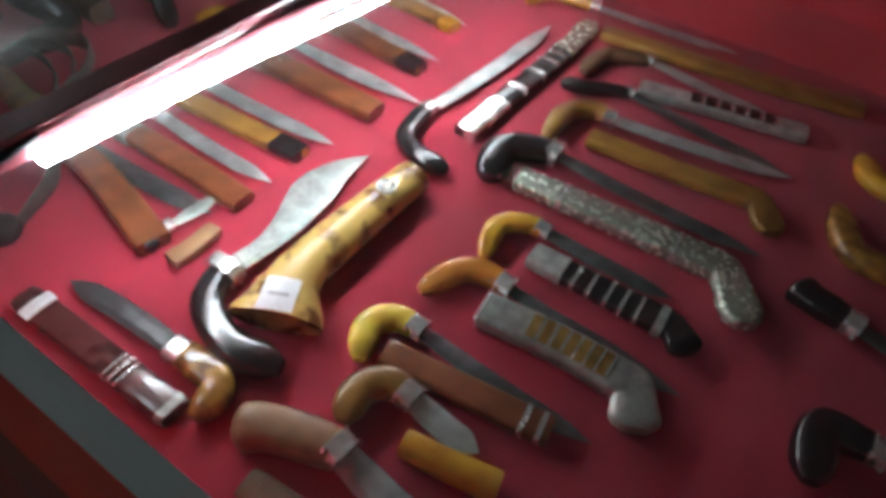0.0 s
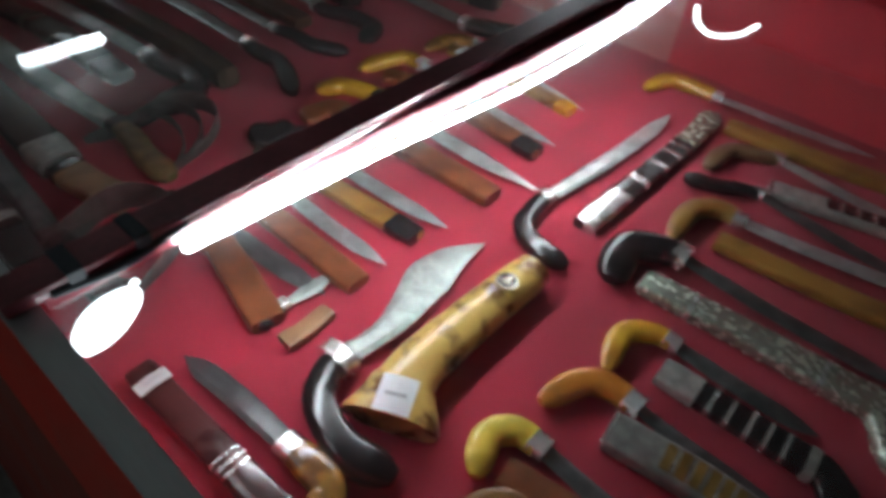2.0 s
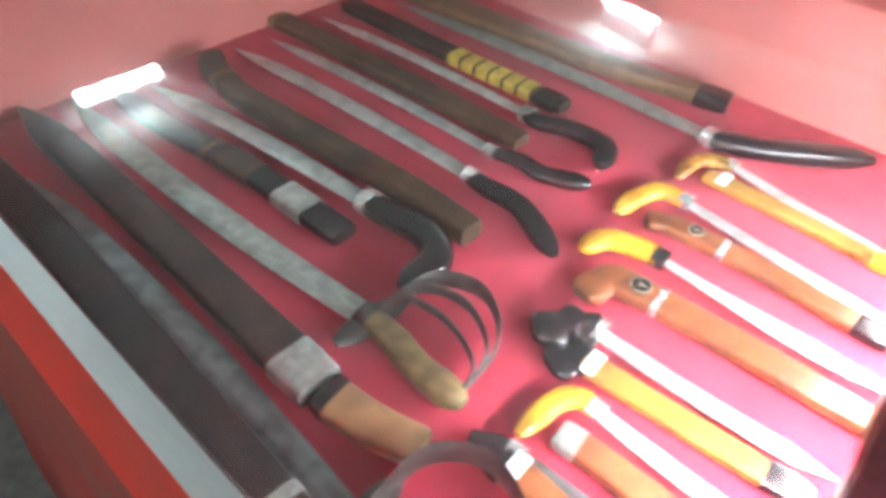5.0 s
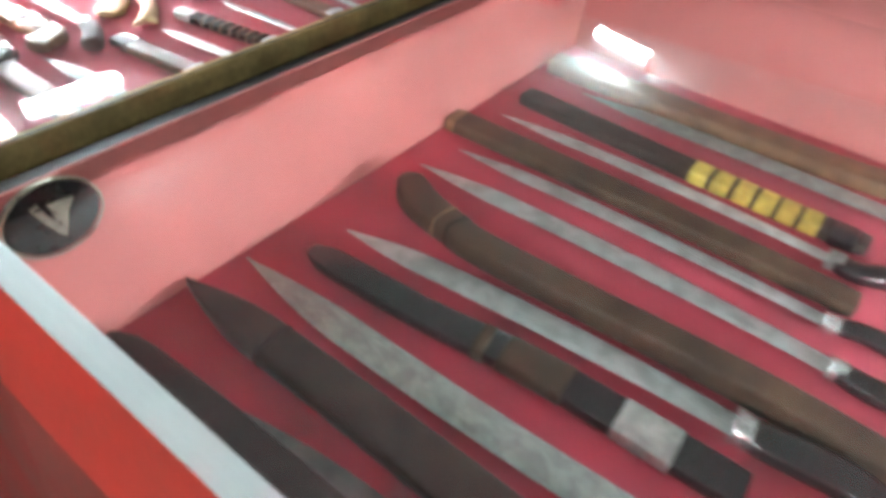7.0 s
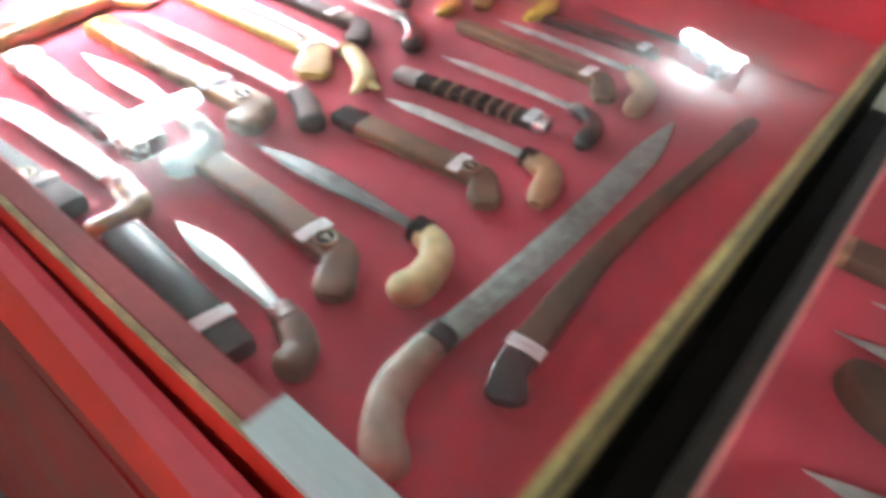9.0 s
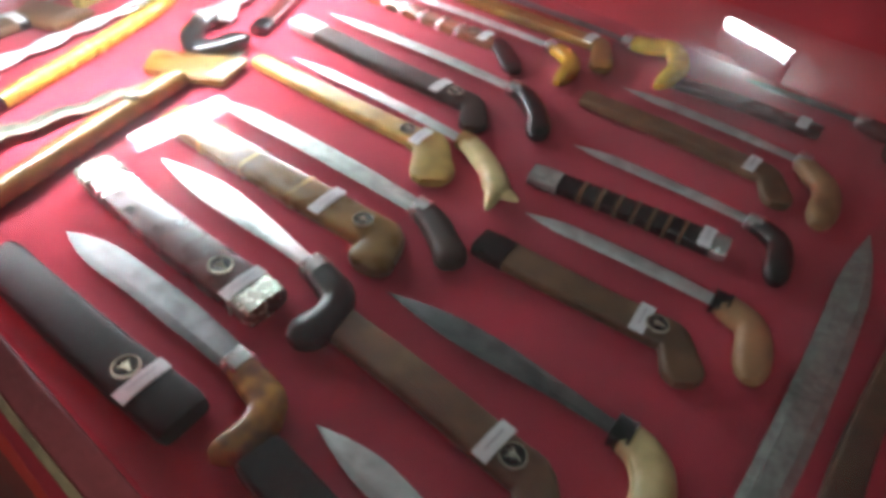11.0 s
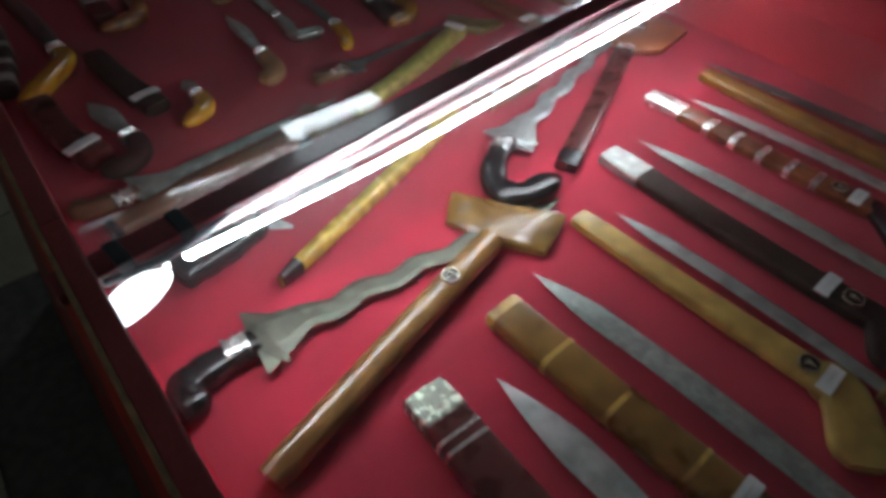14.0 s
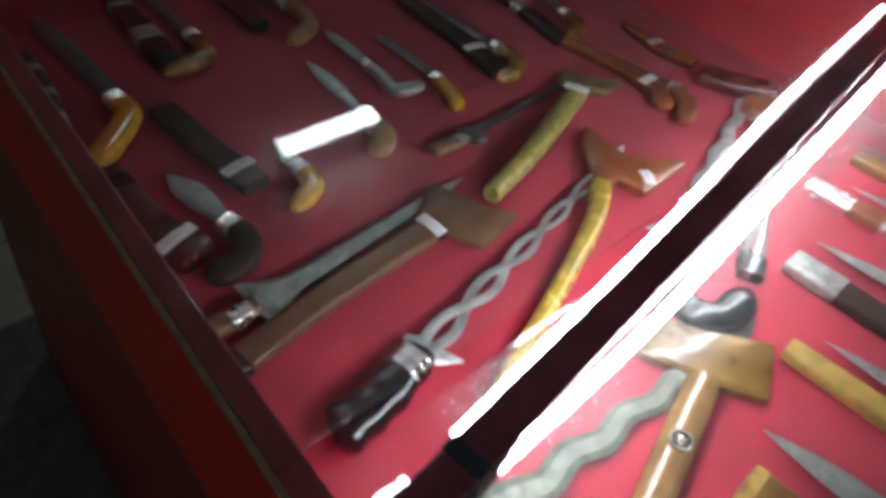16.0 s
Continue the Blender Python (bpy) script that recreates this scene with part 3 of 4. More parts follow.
            turned = Matrix.Translation(mid + Vector((0, 0, hh))) @ Matrix.Rotation(math.atan2(way.y, way.x), 4, "Z")
            half = max(w0, w1) * 0.34
            for piece, lo, hi, look_at in (("inlay_plate", -0.40, 0.30, LOOKS[look_of]), ("inlay_bar", 0.32, 0.48, silver)):
                bm = box((long * lo, -half, -0.001), (long * hi, half, 0.0008 if piece == "inlay_plate" else 0.0014), 0.0004)
                bmesh.ops.transform(bm, matrix=turned, verts=bm.verts)
                part(piece, bm, look_at, ob)
    at = lambda u: (path[int(u * (n - 1))], (path[min(n - 1, int(u * (n - 1)) + 1)] - path[max(0, int(u * (n - 1)) - 1)]).normalized())
    if lab is not None:
        p, d = at(lab)
        top = float(np.interp(lab * (n - 1), range(n), hs))
        label_tag(ob, p + Vector((0, 0, top + 0.0012)), d, 0.032 if shape else w0 + (w1 - w0) * lab, 0.02 if shape else 0.0075)
    if med is not None:
        p, d = at(med)
        medallion(ob, p + Vector((0, 0, float(np.interp(med * (n - 1), range(n), hs)) * 0.98)), d, (w0 + (w1 - w0) * med) * (0.25 if shape or max(w0, w1) > 0.043 else 0.31))
    return ob


PROFILE = {
    "straight": lambda s: (0.82 + 0.18 * min(1, s * 3)) * (1 if s < 0.76 else max(0.02, 1 - ((s - 0.76) / 0.24) ** 1.7)),
    "leaf": lambda s: (0.5 + 0.5 * math.sin(min(1, s / 0.62) * math.pi / 2) ** 2) * (1 if s < 0.62 else max(0.02, 1 - ((s - 0.62) / 0.38) ** 1.7)),
    "kukri": lambda s: (0.46 + 0.54 * max(0, min(1, (s - 0.18) / 0.42)) ** 1.3) * (1 if s < 0.6 else max(0.02, 1 - ((s - 0.6) / 0.4) ** 1.6)),
    "keris": lambda s: (1.0 - 0.55 * s) * (1.0 + 1.7 * (max(0, 0.17 - s) / 0.17) ** 1.4) * (1 if s < 0.85 else max(0.02, 1 - ((s - 0.85) / 0.15) ** 1.5)),
}

PROFILE["luk"] = PROFILE["keris"]


def crosspiece(outline, thick, mat, label, group="", lab=None):
    """The flat carved mouth of a keris scabbard from its outline, with rounded edges."""
    mid = Vector((sum(p[0] for p in outline) / len(outline), sum(p[1] for p in outline) / len(outline), CLOTH))
    ob = thing("scabbard_mouth", mid, label, "scabbard", group)
    corners = [Vector((*p, 0)) for p in outline]
    ring = [a.lerp(c, u) for a, c in zip(corners, corners[1:] + corners[:1]) for u in (0.04, 0.3, 0.6, 0.96)]
    bm = bmesh.new()
    rows = []
    for inset, z in ((0.10, 0.001), (0.0, thick * 0.3), (0.0, thick * 0.75), (0.12, thick), (0.6, thick * 1.08)):
        rows.append([bm.verts.new(((p.x - mid.x) * (1 - inset), (p.y - mid.y) * (1 - inset), z)) for p in ring])
    for a, b in zip(rows, rows[1:]):
        for k in range(len(ring)):
            bm.faces.new((a[k], a[(k + 1) % len(ring)], b[(k + 1) % len(ring)], b[k]))
    bm.faces.new(rows[-1])
    bm.faces.new(rows[0][::-1])
    part("body", bm, mat, ob, "", True)
    if lab:
        label_tag(ob, Vector((lab[0] - mid.x, lab[1] - mid.y, thick * 1.08 + 0.001)), Vector((0.5, 0.86, 0)), 0.024)
    return ob


def knife(tip, collar, grip, width, style, grip_mat, grip_w, label, blade_mat=None, collar_mat=None, bow=0, end="", group=""):
    """A bare blade with its collar and grip lying on the felt."""
    lift = max(grip_w * 0.36, 0.006) + 0.001
    base = Vector((*collar, CLOTH))
    kind = "keris" if style in ("keris", "luk", "twist") else ("sword" if end in ("guard", "bow") else "knife")
    ob = thing(kind, base, label, kind, group)
    a = Vector((0, 0, lift))
    b = Vector((*tip, CLOTH + 0.007)) - base
    d, s = frame_of(a, b)
    n = 44
    if style == "twist":
        for sign in (1, -1):
            pts = [a.lerp(b, i / (n - 1)) + s * (sign * 0.011 * math.sin(i / (n - 1) * math.pi * 6.0) * (1 - 0.55 * i / (n - 1))) + Vector((0, 0, sign * 0.003 * math.cos(i / (n - 1) * math.pi * 6.0))) for i in range(n)]
            part("blade_strand", sweep(pts, [0.0062 * (1 - 0.6 * i / (n - 1)) for i in range(n)], [0.004 * (1 - 0.4 * i / (n - 1)) for i in range(n)], 8), blade_mat, ob, "", True)
    else:
        length = (b - a).length
        bend = bow or (0.018 * length if style not in ("keris", "luk") else 0.0)
        pts = []
        for i in range(n):
            u = i / (n - 1)
            off = bend * 4 * u * (1 - u)
            if style == "luk":
                off += 0.0048 * math.sin(u * math.pi * 11.5) * min(1, u * 5) * (1 - 0.35 * u)
            if style == "kukri":
                off += 0.010 * math.sin(u * math.pi * 2.0)
            pts.append(a.lerp(b, u) + s * off)
        wid = [width / 2 * PROFILE[style](i / (n - 1)) for i in range(n)]
        part("blade", sweep(pts, wid, [max(0.0006, 0.0032 * (1 - 0.55 * i / (n - 1)) * min(1, w * 90)) for i, w in enumerate(wid)], 6), blade_mat, ob)
    if end == "ganja":
        w = width * 1.0
        pts = [a + s * (w * k) + d * (0.006 + 0.012 * abs(k) ** 1.5 * (1 if k > 0 else 0.4)) for k in (-0.8, -0.45, 0, 0.6, 1.2)]
        part("blade_base", sweep(pts, [0.003, 0.011, 0.014, 0.009, 0.002], [0.002, 0.004, 0.005, 0.004, 0.0015], 8), blade_mat, ob, "flared blade base", True)
    pts = [a + d * 0.004] + [Vector((*g, CLOTH + lift)) - base for g in grip]
    n = 22
    line = spline(pts, n)
    r = grip_w / 2
    shape = [0.70, 0.80, 0.86, 0.9, 0.92, 0.93, 0.95, 0.97, 1.0, 1.0, 1.0, 1.0, 1.0, 1.0, 1.0, 1.02, 1.06, 1.1, 1.14, 1.14, 1.08, 0.86]
    shape[-4:] = [1.10, 1.04, 0.86, 0.46]
    if grip_mat in (amber, amber_red, amber_pale, amber_dark, wood_gold):
        shape[-7:] = [1.02, 1.02, 1.0, 0.94, 0.84, 0.66, 0.34]
    if grip_mat in (horn, ivory, wood_dark) and kind == "keris":
        shape = [k * (1 + 0.06 * math.sin(i * 1.1)) for i, k in enumerate(shape)]
    if end == "carved":
        shape = [k * (1.1 + 0.22 * math.sin(i * 0.85)) for i, k in enumerate(shape)]
    part("grip", sweep(line, [r * k for k in shape], [min(r * 0.72 * k, lift - 0.0005) for k in shape], 16, 0.75), grip_mat, ob, "", True)
    if end == "fishtail":
        root, way = line[-3], (line[-1] - line[-4]).normalized()
        cross = Vector((way.y, -way.x, 0))
        for sign, reach in ((1, 0.034), (-1, 0.022)):
            fin = [root - way * 0.010, root + way * reach * 0.35 + cross * (sign * r * 0.55), root + way * reach + cross * (sign * r * 1.35)]
            part("tail_fin", sweep(spline(fin, 8), [r * k for k in (0.55, 0.72, 0.74, 0.70, 0.62, 0.52, 0.38, 0.12)], [r * 0.5 * k for k in (0.9, 1.0, 1.0, 0.9, 0.8, 0.7, 0.5, 0.3)], 12), grip_mat, ob, "", True)
    c0, c1 = a - d * 0.008, a + d * 0.010
    if end == "ganja":
        c0, c1 = a - d * 0.028, a - d * 0.004
    cw = max(r * 0.86, width * 0.4)
    part("collar", sweep([c0.lerp(c1, u) for u in (0, 0.02, 0.16, 0.2, 0.44, 0.47, 0.58, 0.61, 0.82, 0.86, 0.98, 1)], [cw * k for k in (0.9, 1.05, 1.05, 0.93, 0.93, 1.04, 1.04, 0.93, 0.93, 1.04, 1.04, 0.9)], [min(r * 0.72, lift - 0.0003) * k for k in (0.88, 1.0, 1.0, 0.9, 0.9, 1.0, 1.0, 0.9, 0.9, 1.0, 1.0, 0.88)], 16, 0.7), collar_mat, ob, "", True)
    if end in ("guard", "bow"):
        g0, g1 = line[1], line[-2]
        gd, gs = frame_of(g0, g1)
        gl = (g1 - g0).length
        for off, wd in (((0.085, 0.020),) if end == "bow" else ((0.088, 0.014), (0.066, 0.009), (0.040, 0.007))):
            arc = [g0 - gs * 0.004, g0 - gs * off * 0.9 + gd * gl * 0.12, g0 - gs * off * 1.25 + gd * gl * 0.5, g0 - gs * off * 0.8 + gd * gl * 0.92, g1]
            arc = [p + Vector((0, 0, 0.020 if 0 < i < 4 else 0)) for i, p in enumerate(arc)]
            part("guard_bow", sweep(spline(arc, 28), [0.0018] * 28, [wd * (0.55 + 0.45 * math.cos(math.pi * (i / 27 - 0.35))) for i in range(28)], 8, 0.6), iron, ob, "curved iron guard bow", True)
        plate_mid = g0 + gd * 0.004
        part("guard_plate", sweep([plate_mid + gs * (0.05 - 0.11 * i / 8) for i in range(9)], [0.006, 0.014, 0.017, 0.018, 0.018, 0.017, 0.015, 0.01, 0.004], [0.004] * 9, 10), iron, ob, "flat iron guard plate", True)
    return ob


knife((-0.438, 0.522), (-0.434, 0.281), [(-0.427, 0.26), (-0.407, 0.235), (-0.357, 0.221), (-0.306, 0.232)], 0.056, 'kukri', horn, 0.034, 'broad kukri knife with patinated blade and curved black horn grip', steel_old, silver, -0.004, '', 'blades in the first case')
sheath([(-0.345, 0.263), (-0.367, 0.318), (-0.369, 0.41), (-0.364, 0.518)], 0.088, 0.044, bamboo, 'mottled yellow bamboo sheath with flared mouth and dark stains', bands=[(0.23, 0.02, 'bamboo'), (0.0, 0.03, 'bamboo')], lab=0.14, med=0.84, shape=[0.098, 0.078, 0.058, 0.055, 0.053, 0.051, 0.049, 0.047], group='blades in the first case')
knife((-0.416, 0.969), (-0.434, 0.642), [(-0.433, 0.613), (-0.42, 0.573), (-0.387, 0.557), (-0.343, 0.554)], 0.026, 'straight', horn, 0.028, 'slim knife with polished black grip and grey blade', steel, silver, 0, '', 'blades in the first case')
sheath([(-0.369, 0.632), (-0.362, 0.84), (-0.36, 0.927)], 0.032, 0.034, horn, 'black lacquered sheath ringed with thin silver bands', bands=[(0.0, 0.2, 'silver'), (0.28, 0.03, 'silver'), (0.41, 0.03, 'silver'), (0.54, 0.03, 'silver'), (0.67, 0.03, 'silver'), (0.8, 0.2, 'embossed')], foot=(-0.365, 1.019), foot_mat=embossed, group='blades in the first case')
knife((-0.138, 1.094), (-0.383, 1.07), [(-0.42, 1.071), (-0.466, 1.062), (-0.483, 1.002)], 0.024, 'straight', amber, 0.03, 'long knife with glossy yellow amber grip', steel, silver, 0, '', 'blades in the first case')
sheath([(-0.336, 1.001), (-0.152, 1.02), (0.061, 1.057)], 0.034, 0.036, wood_gold, 'long golden varnished wooden sheath beside the far wall', group='blades in the first case')
knife((-0.039, 0.951), (-0.243, 0.97), [(-0.271, 0.957), (-0.305, 0.934), (-0.311, 0.87)], 0.024, 'straight', wood_brown, 0.026, 'knife with brown wooden grip and silver collar', steel, silver, 0, '', 'blades in the first case')
sheath([(-0.227, 0.889), (-0.109, 0.915), (0.007, 0.938)], 0.034, 0.034, pewter, 'pewter sheath with dark square inlays', bands=[(0.0, 0.02, 'silver')], inlay=(0.30, 0.82, 6, 'horn'), group='blades in the first case')
knife((0.002, 0.836), (-0.232, 0.868), [(-0.255, 0.858), (-0.288, 0.838), (-0.325, 0.826)], 0.024, 'straight', horn, 0.024, 'dark blade with black ribbed grip', steel_dark, silver, 0, '', 'blades in the first case')
knife((0.014, 0.832), (-0.229, 0.788), [(-0.256, 0.79), (-0.282, 0.759), (-0.277, 0.689)], 0.026, 'straight', wood_gold, 0.03, 'knife with brown-gold wooden pistol grip', steel, silver, 0, '', 'blades in the first case')
sheath([(-0.234, 0.733), (-0.113, 0.742), (-0.013, 0.755)], 0.03, 0.034, wood_gold, 'golden wooden sheath with a drooping foot', foot=(0.019, 0.708), group='blades in the first case')
knife((0.02, 0.665), (-0.252, 0.664), [(-0.279, 0.655), (-0.307, 0.628), (-0.293, 0.569)], 0.024, 'straight', horn, 0.042, 'knife with black carved grip and silver collar', steel_dark, silver, 0, '', 'blades in the first case')
sheath([(-0.267, 0.599), (-0.135, 0.608), (-0.012, 0.613)], 0.034, 0.042, embossed, 'silver repousse sheath with leaf relief and drooping foot', bands=[(0.22, 0.02, 'silver'), (0.77, 0.02, 'silver')], foot=(0.033, 0.551), group='blades in the first case')
knife((-0.042, 0.541), (-0.2, 0.541), [(-0.22, 0.538), (-0.244, 0.513), (-0.232, 0.461)], 0.022, 'straight', amber, 0.026, 'knife with carved orange grip and engraved silver collar', steel_dark, silver, 0, '', 'blades in the first case')
sheath([(-0.192, 0.501), (-0.107, 0.502), (-0.03, 0.504)], 0.03, 0.034, horn, 'black sheath with evenly spaced silver rings', bands=[(0.0, 0.24, 'pewter'), (0.31, 0.025, 'silver'), (0.42, 0.025, 'silver'), (0.54, 0.025, 'silver'), (0.65, 0.025, 'silver'), (0.76, 0.025, 'silver'), (0.9, 0.06, 'pewter')], foot=(-0.003, 0.484), group='blades in the first case')
knife((0.009, 0.434), (-0.193, 0.444), [(-0.22, 0.444), (-0.243, 0.428), (-0.259, 0.382)], 0.028, 'leaf', amber_red, 0.03, 'knife with red amber grip and broad silver collar', steel_dark, silver, 0, '', 'blades in the first case')
sheath([(-0.197, 0.403), (-0.109, 0.413), (-0.036, 0.413)], 0.04, 0.042, pewter, 'pewter sheath with brass grid inlay', bands=[(0.0, 0.02, 'silver')], inlay=(0.28, 0.84, 7, 'brass'), foot=(-0.015, 0.373), group='blades in the first case')
knife((-0.041, 0.34), (-0.234, 0.344), [(-0.258, 0.341), (-0.273, 0.318), (-0.257, 0.281)], 0.02, 'straight', amber_pale, 0.03, 'slim blade with pale yellow grip and silver collar', steel_dark, silver, 0, '', 'blades in the first case')
sheath([(-0.243, 0.304), (-0.16, 0.316), (-0.075, 0.327)], 0.03, 0.03, wood_red, 'reddish brown wooden sheath with silver rings', bands=[(0.84, 0.03, 'silver'), (0.93, 0.03, 'silver')], group='blades in the first case')
knife((-0.117, 0.274), (-0.197, 0.28), [(-0.219, 0.279), (-0.235, 0.257), (-0.228, 0.224)], 0.026, 'straight', wood_gold, 0.032, 'knife with golden wooden pistol grip', steel, silver, 0, '', 'blades in the first case')
sheath([(-0.173, 0.241), (-0.127, 0.248), (-0.086, 0.256)], 0.026, 0.03, amber, 'orange varnished slim sheath', group='blades in the first case')
knife((-0.117, 0.193), (-0.212, 0.203), [(-0.232, 0.197), (-0.271, 0.184), (-0.297, 0.165)], 0.03, 'straight', wood_pale, 0.04, 'knife with pale brown wooden grip', steel, silver, 0, '', 'blades in the first case')
sheath([(-0.257, 0.14), (-0.207, 0.144), (-0.152, 0.149)], 0.028, 0.028, wood_brown, 'greyish brown wooden sheath', group='blades in the first case')
knife((-0.549, 0.181), (-0.391, 0.189), [(-0.374, 0.19), (-0.338, 0.185), (-0.33, 0.151)], 0.024, 'straight', amber_dark, 0.032, 'knife with dark amber grip and silver fittings near the front', steel_dark, silver, 0, '', 'blades in the first case')
sheath([(-0.563, 0.142), (-0.453, 0.145), (-0.348, 0.147)], 0.03, 0.03, wood_maroon, 'dark maroon sheath with silver wire and a white label', bands=[(0.62, 0.008, 'silver'), (0.66, 0.008, 'silver'), (0.7, 0.008, 'silver'), (0.95, 0.04, 'pewter')], lab=0.15, group='blades in the first case')
knife((-0.53, 0.36), (-0.531, 0.284), [(-0.53, 0.27), (-0.525, 0.25)], 0.02, 'leaf', horn, 0.022, 'small curved dagger with black carved grip', steel_old, silver, 0, '', 'blades in the first case')
sheath([(-0.491, 0.258), (-0.489, 0.284), (-0.492, 0.319)], 0.024, 0.02, wood_pale, 'short tan wooden sheath near the rail', group='blades in the first case')
knife((0.321, 0.912), (0.145, 0.88), [(0.125, 0.878), (0.099, 0.891), (0.08, 0.934)], 0.026, 'straight', amber, 0.034, 'knife with glossy orange grip', steel, silver, 0, '', 'blades in the first case')
knife((0.324, 0.711), (0.155, 0.724), [(0.138, 0.724), (0.1, 0.735), (0.073, 0.803)], 0.026, 'straight', amber_dark, 0.036, 'knife with glossy orange brown grip', steel, silver, 0, '', 'blades in the first case')
knife((0.303, 0.597), (0.123, 0.621), [(0.105, 0.625), (0.08, 0.63), (0.06, 0.639)], 0.026, 'straight', horn, 0.036, 'knife with black carved grip', steel_dark, silver, 0, '', 'blades in the first case')
knife((0.307, 0.484), (0.17, 0.483), [(0.151, 0.483), (0.123, 0.476), (0.127, 0.417)], 0.026, 'straight', horn, 0.036, 'knife with black grip and silver collar', steel_dark, silver, 0, '', 'blades in the first case')
knife((-0.52, 0.872), (-0.776, 0.914), [(-0.801, 0.906), (-0.822, 0.879), (-0.822, 0.828)], 0.022, 'straight', amber_dark, 0.026, 'knife with dark carved amber grip', steel, silver, 0, '', 'blades in the second case')
sheath([(-0.795, 0.868), (-0.632, 0.861), (-0.53, 0.853)], 0.03, 0.026, wood_gold, 'golden wooden sheath with a white label and yellow tip', bands=[(0.86, 0.14, 'amber')], lab=0.1, group='blades in the second case')
knife((-0.494, 0.756), (-0.787, 0.783), [(-0.822, 0.779), (-0.841, 0.738), (-0.844, 0.692)], 0.022, 'straight', amber, 0.03, 'knife with yellow grip and broad silver collar', steel, silver, 0, '', 'blades in the second case')
sheath([(-0.776, 0.726), (-0.647, 0.729), (-0.501, 0.718)], 0.034, 0.03, wood_red, 'red brown sheath with medallion, silver band and black tip', bands=[(0.26, 0.04, 'silver'), (0.87, 0.13, 'horn')], foot=(-0.809, 0.712), med=0.12, fw=0.03, group='blades in the second case')
knife((-0.448, 0.653), (-0.757, 0.653), [(-0.776, 0.653), (-0.824, 0.635), (-0.838, 0.595)], 0.03, 'leaf', amber, 0.032, 'knife with yellow grip and black collar', steel, horn, 0, '', 'blades in the second case')
sheath([(-0.78, 0.582), (-0.642, 0.59), (-0.483, 0.592)], 0.042, 0.036, wood_red, 'broad red brown sheath with black medallion and silver band', bands=[(0.2, 0.035, 'silver')], foot=(-0.794, 0.532), med=0.13, fw=0.04, group='blades in the second case')
knife((-0.487, 0.509), (-0.752, 0.494), [(-0.77, 0.487), (-0.785, 0.469), (-0.792, 0.437)], 0.024, 'straight', horn, 0.04, 'knife with black carved grip and silver collar', steel, silver, 0, 'carved', 'blades in the second case')
sheath([(-0.746, 0.454), (-0.639, 0.459), (-0.502, 0.468)], 0.03, 0.03, wood_gold, 'golden figured sheath with black tip and slanted label', bands=[(0.85, 0.15, 'horn')], foot=(-0.764, 0.423), lab=0.11, fw=0.04, foot_mat=horn, group='blades in the second case')
knife((-0.497, 0.41), (-0.697, 0.411), [(-0.718, 0.41), (-0.733, 0.387), (-0.738, 0.334)], 0.022, 'straight', amber, 0.026, 'knife with orange grip and silver collar', steel, silver, 0, '', 'blades in the second case')
sheath([(-0.71, 0.364), (-0.651, 0.367), (-0.495, 0.365)], 0.03, 0.034, wood_red, 'brown sheath with long silver mouthpiece', bands=[(0.0, 0.26, 'pewter')], group='blades in the second case')
knife((-0.51, 0.331), (-0.728, 0.315), [(-0.74, 0.31), (-0.753, 0.302), (-0.766, 0.291)], 0.026, 'straight', horn, 0.028, 'dark grey blade with black grip', steel_dark, silver, 0, '', 'blades in the second case')
sheath([(-0.743, 0.3), (-0.667, 0.296), (-0.52, 0.262)], 0.032, 0.04, wood_red, 'red brown tapered sheath with a white label', bands=[(0.0, 0.14, 'horn')], lab=0.2, group='blades in the second case')
sheath([(-0.748, 0.124), (-1.328, 0.145), (-1.624, 0.138)], 0.058, 0.048, leather, 'near black leather sword sheath beside the front edge', bands=[(0.0, 0.06, 'horn'), (0.075, 0.012, 'pewter')], end='round', group='blades in the second case')
knife((-1.487, 0.171), (-0.787, 0.168), [(-0.765, 0.171), (-0.714, 0.166), (-0.666, 0.172), (-0.642, 0.19)], 0.034, 'straight', leather, 0.036, 'sabre with a large iron hand guard and black grip', steel_dark, iron, 0, 'bow', 'blades in the second case')
sheath([(-0.908, 0.235), (-0.848, 0.243), (-0.793, 0.259)], 0.046, 0.04, wood_pale, 'loose brown wooden end piece of a sheath', bands=[(0.0, 0.14, 'horn')], group='blades in the second case')
sheath([(-0.915, 0.236), (-1.345, 0.242), (-1.634, 0.238)], 0.055, 0.046, wood_dark, 'long dark brown sword sheath with a tapering tip', bands=[(0.0, 0.06, 'pewter'), (0.75, 0.008, 'horn')], end='sharp', group='blades in the second case')
knife((-1.627, 0.31), (-0.948, 0.332), [(-0.908, 0.33), (-0.858, 0.321), (-0.797, 0.322)], 0.04, 'straight', wood_olive, 0.034, 'sabre with an iron basket guard and olive wooden grip', steel_old, iron, -0.012, 'guard', 'blades in the second case')
sheath([(-1.069, 0.403), (-1.278, 0.396), (-1.422, 0.376), (-1.576, 0.365)], 0.044, 0.036, horn, 'glossy black sheath with worn olive and silver mounts', bands=[(0.1, 0.09, 'pewter'), (0.28, 0.14, 'wood_worn'), (0.46, 0.03, 'wood_worn')], end='round', group='blades in the second case')
knife((-1.577, 0.423), (-1.092, 0.464), [(-1.063, 0.466), (-0.997, 0.473), (-0.955, 0.452), (-0.949, 0.387)], 0.034, 'straight', horn, 0.042, 'sword with black pistol grip and plain grey blade', steel, silver, 0, '', 'blades in the second case')
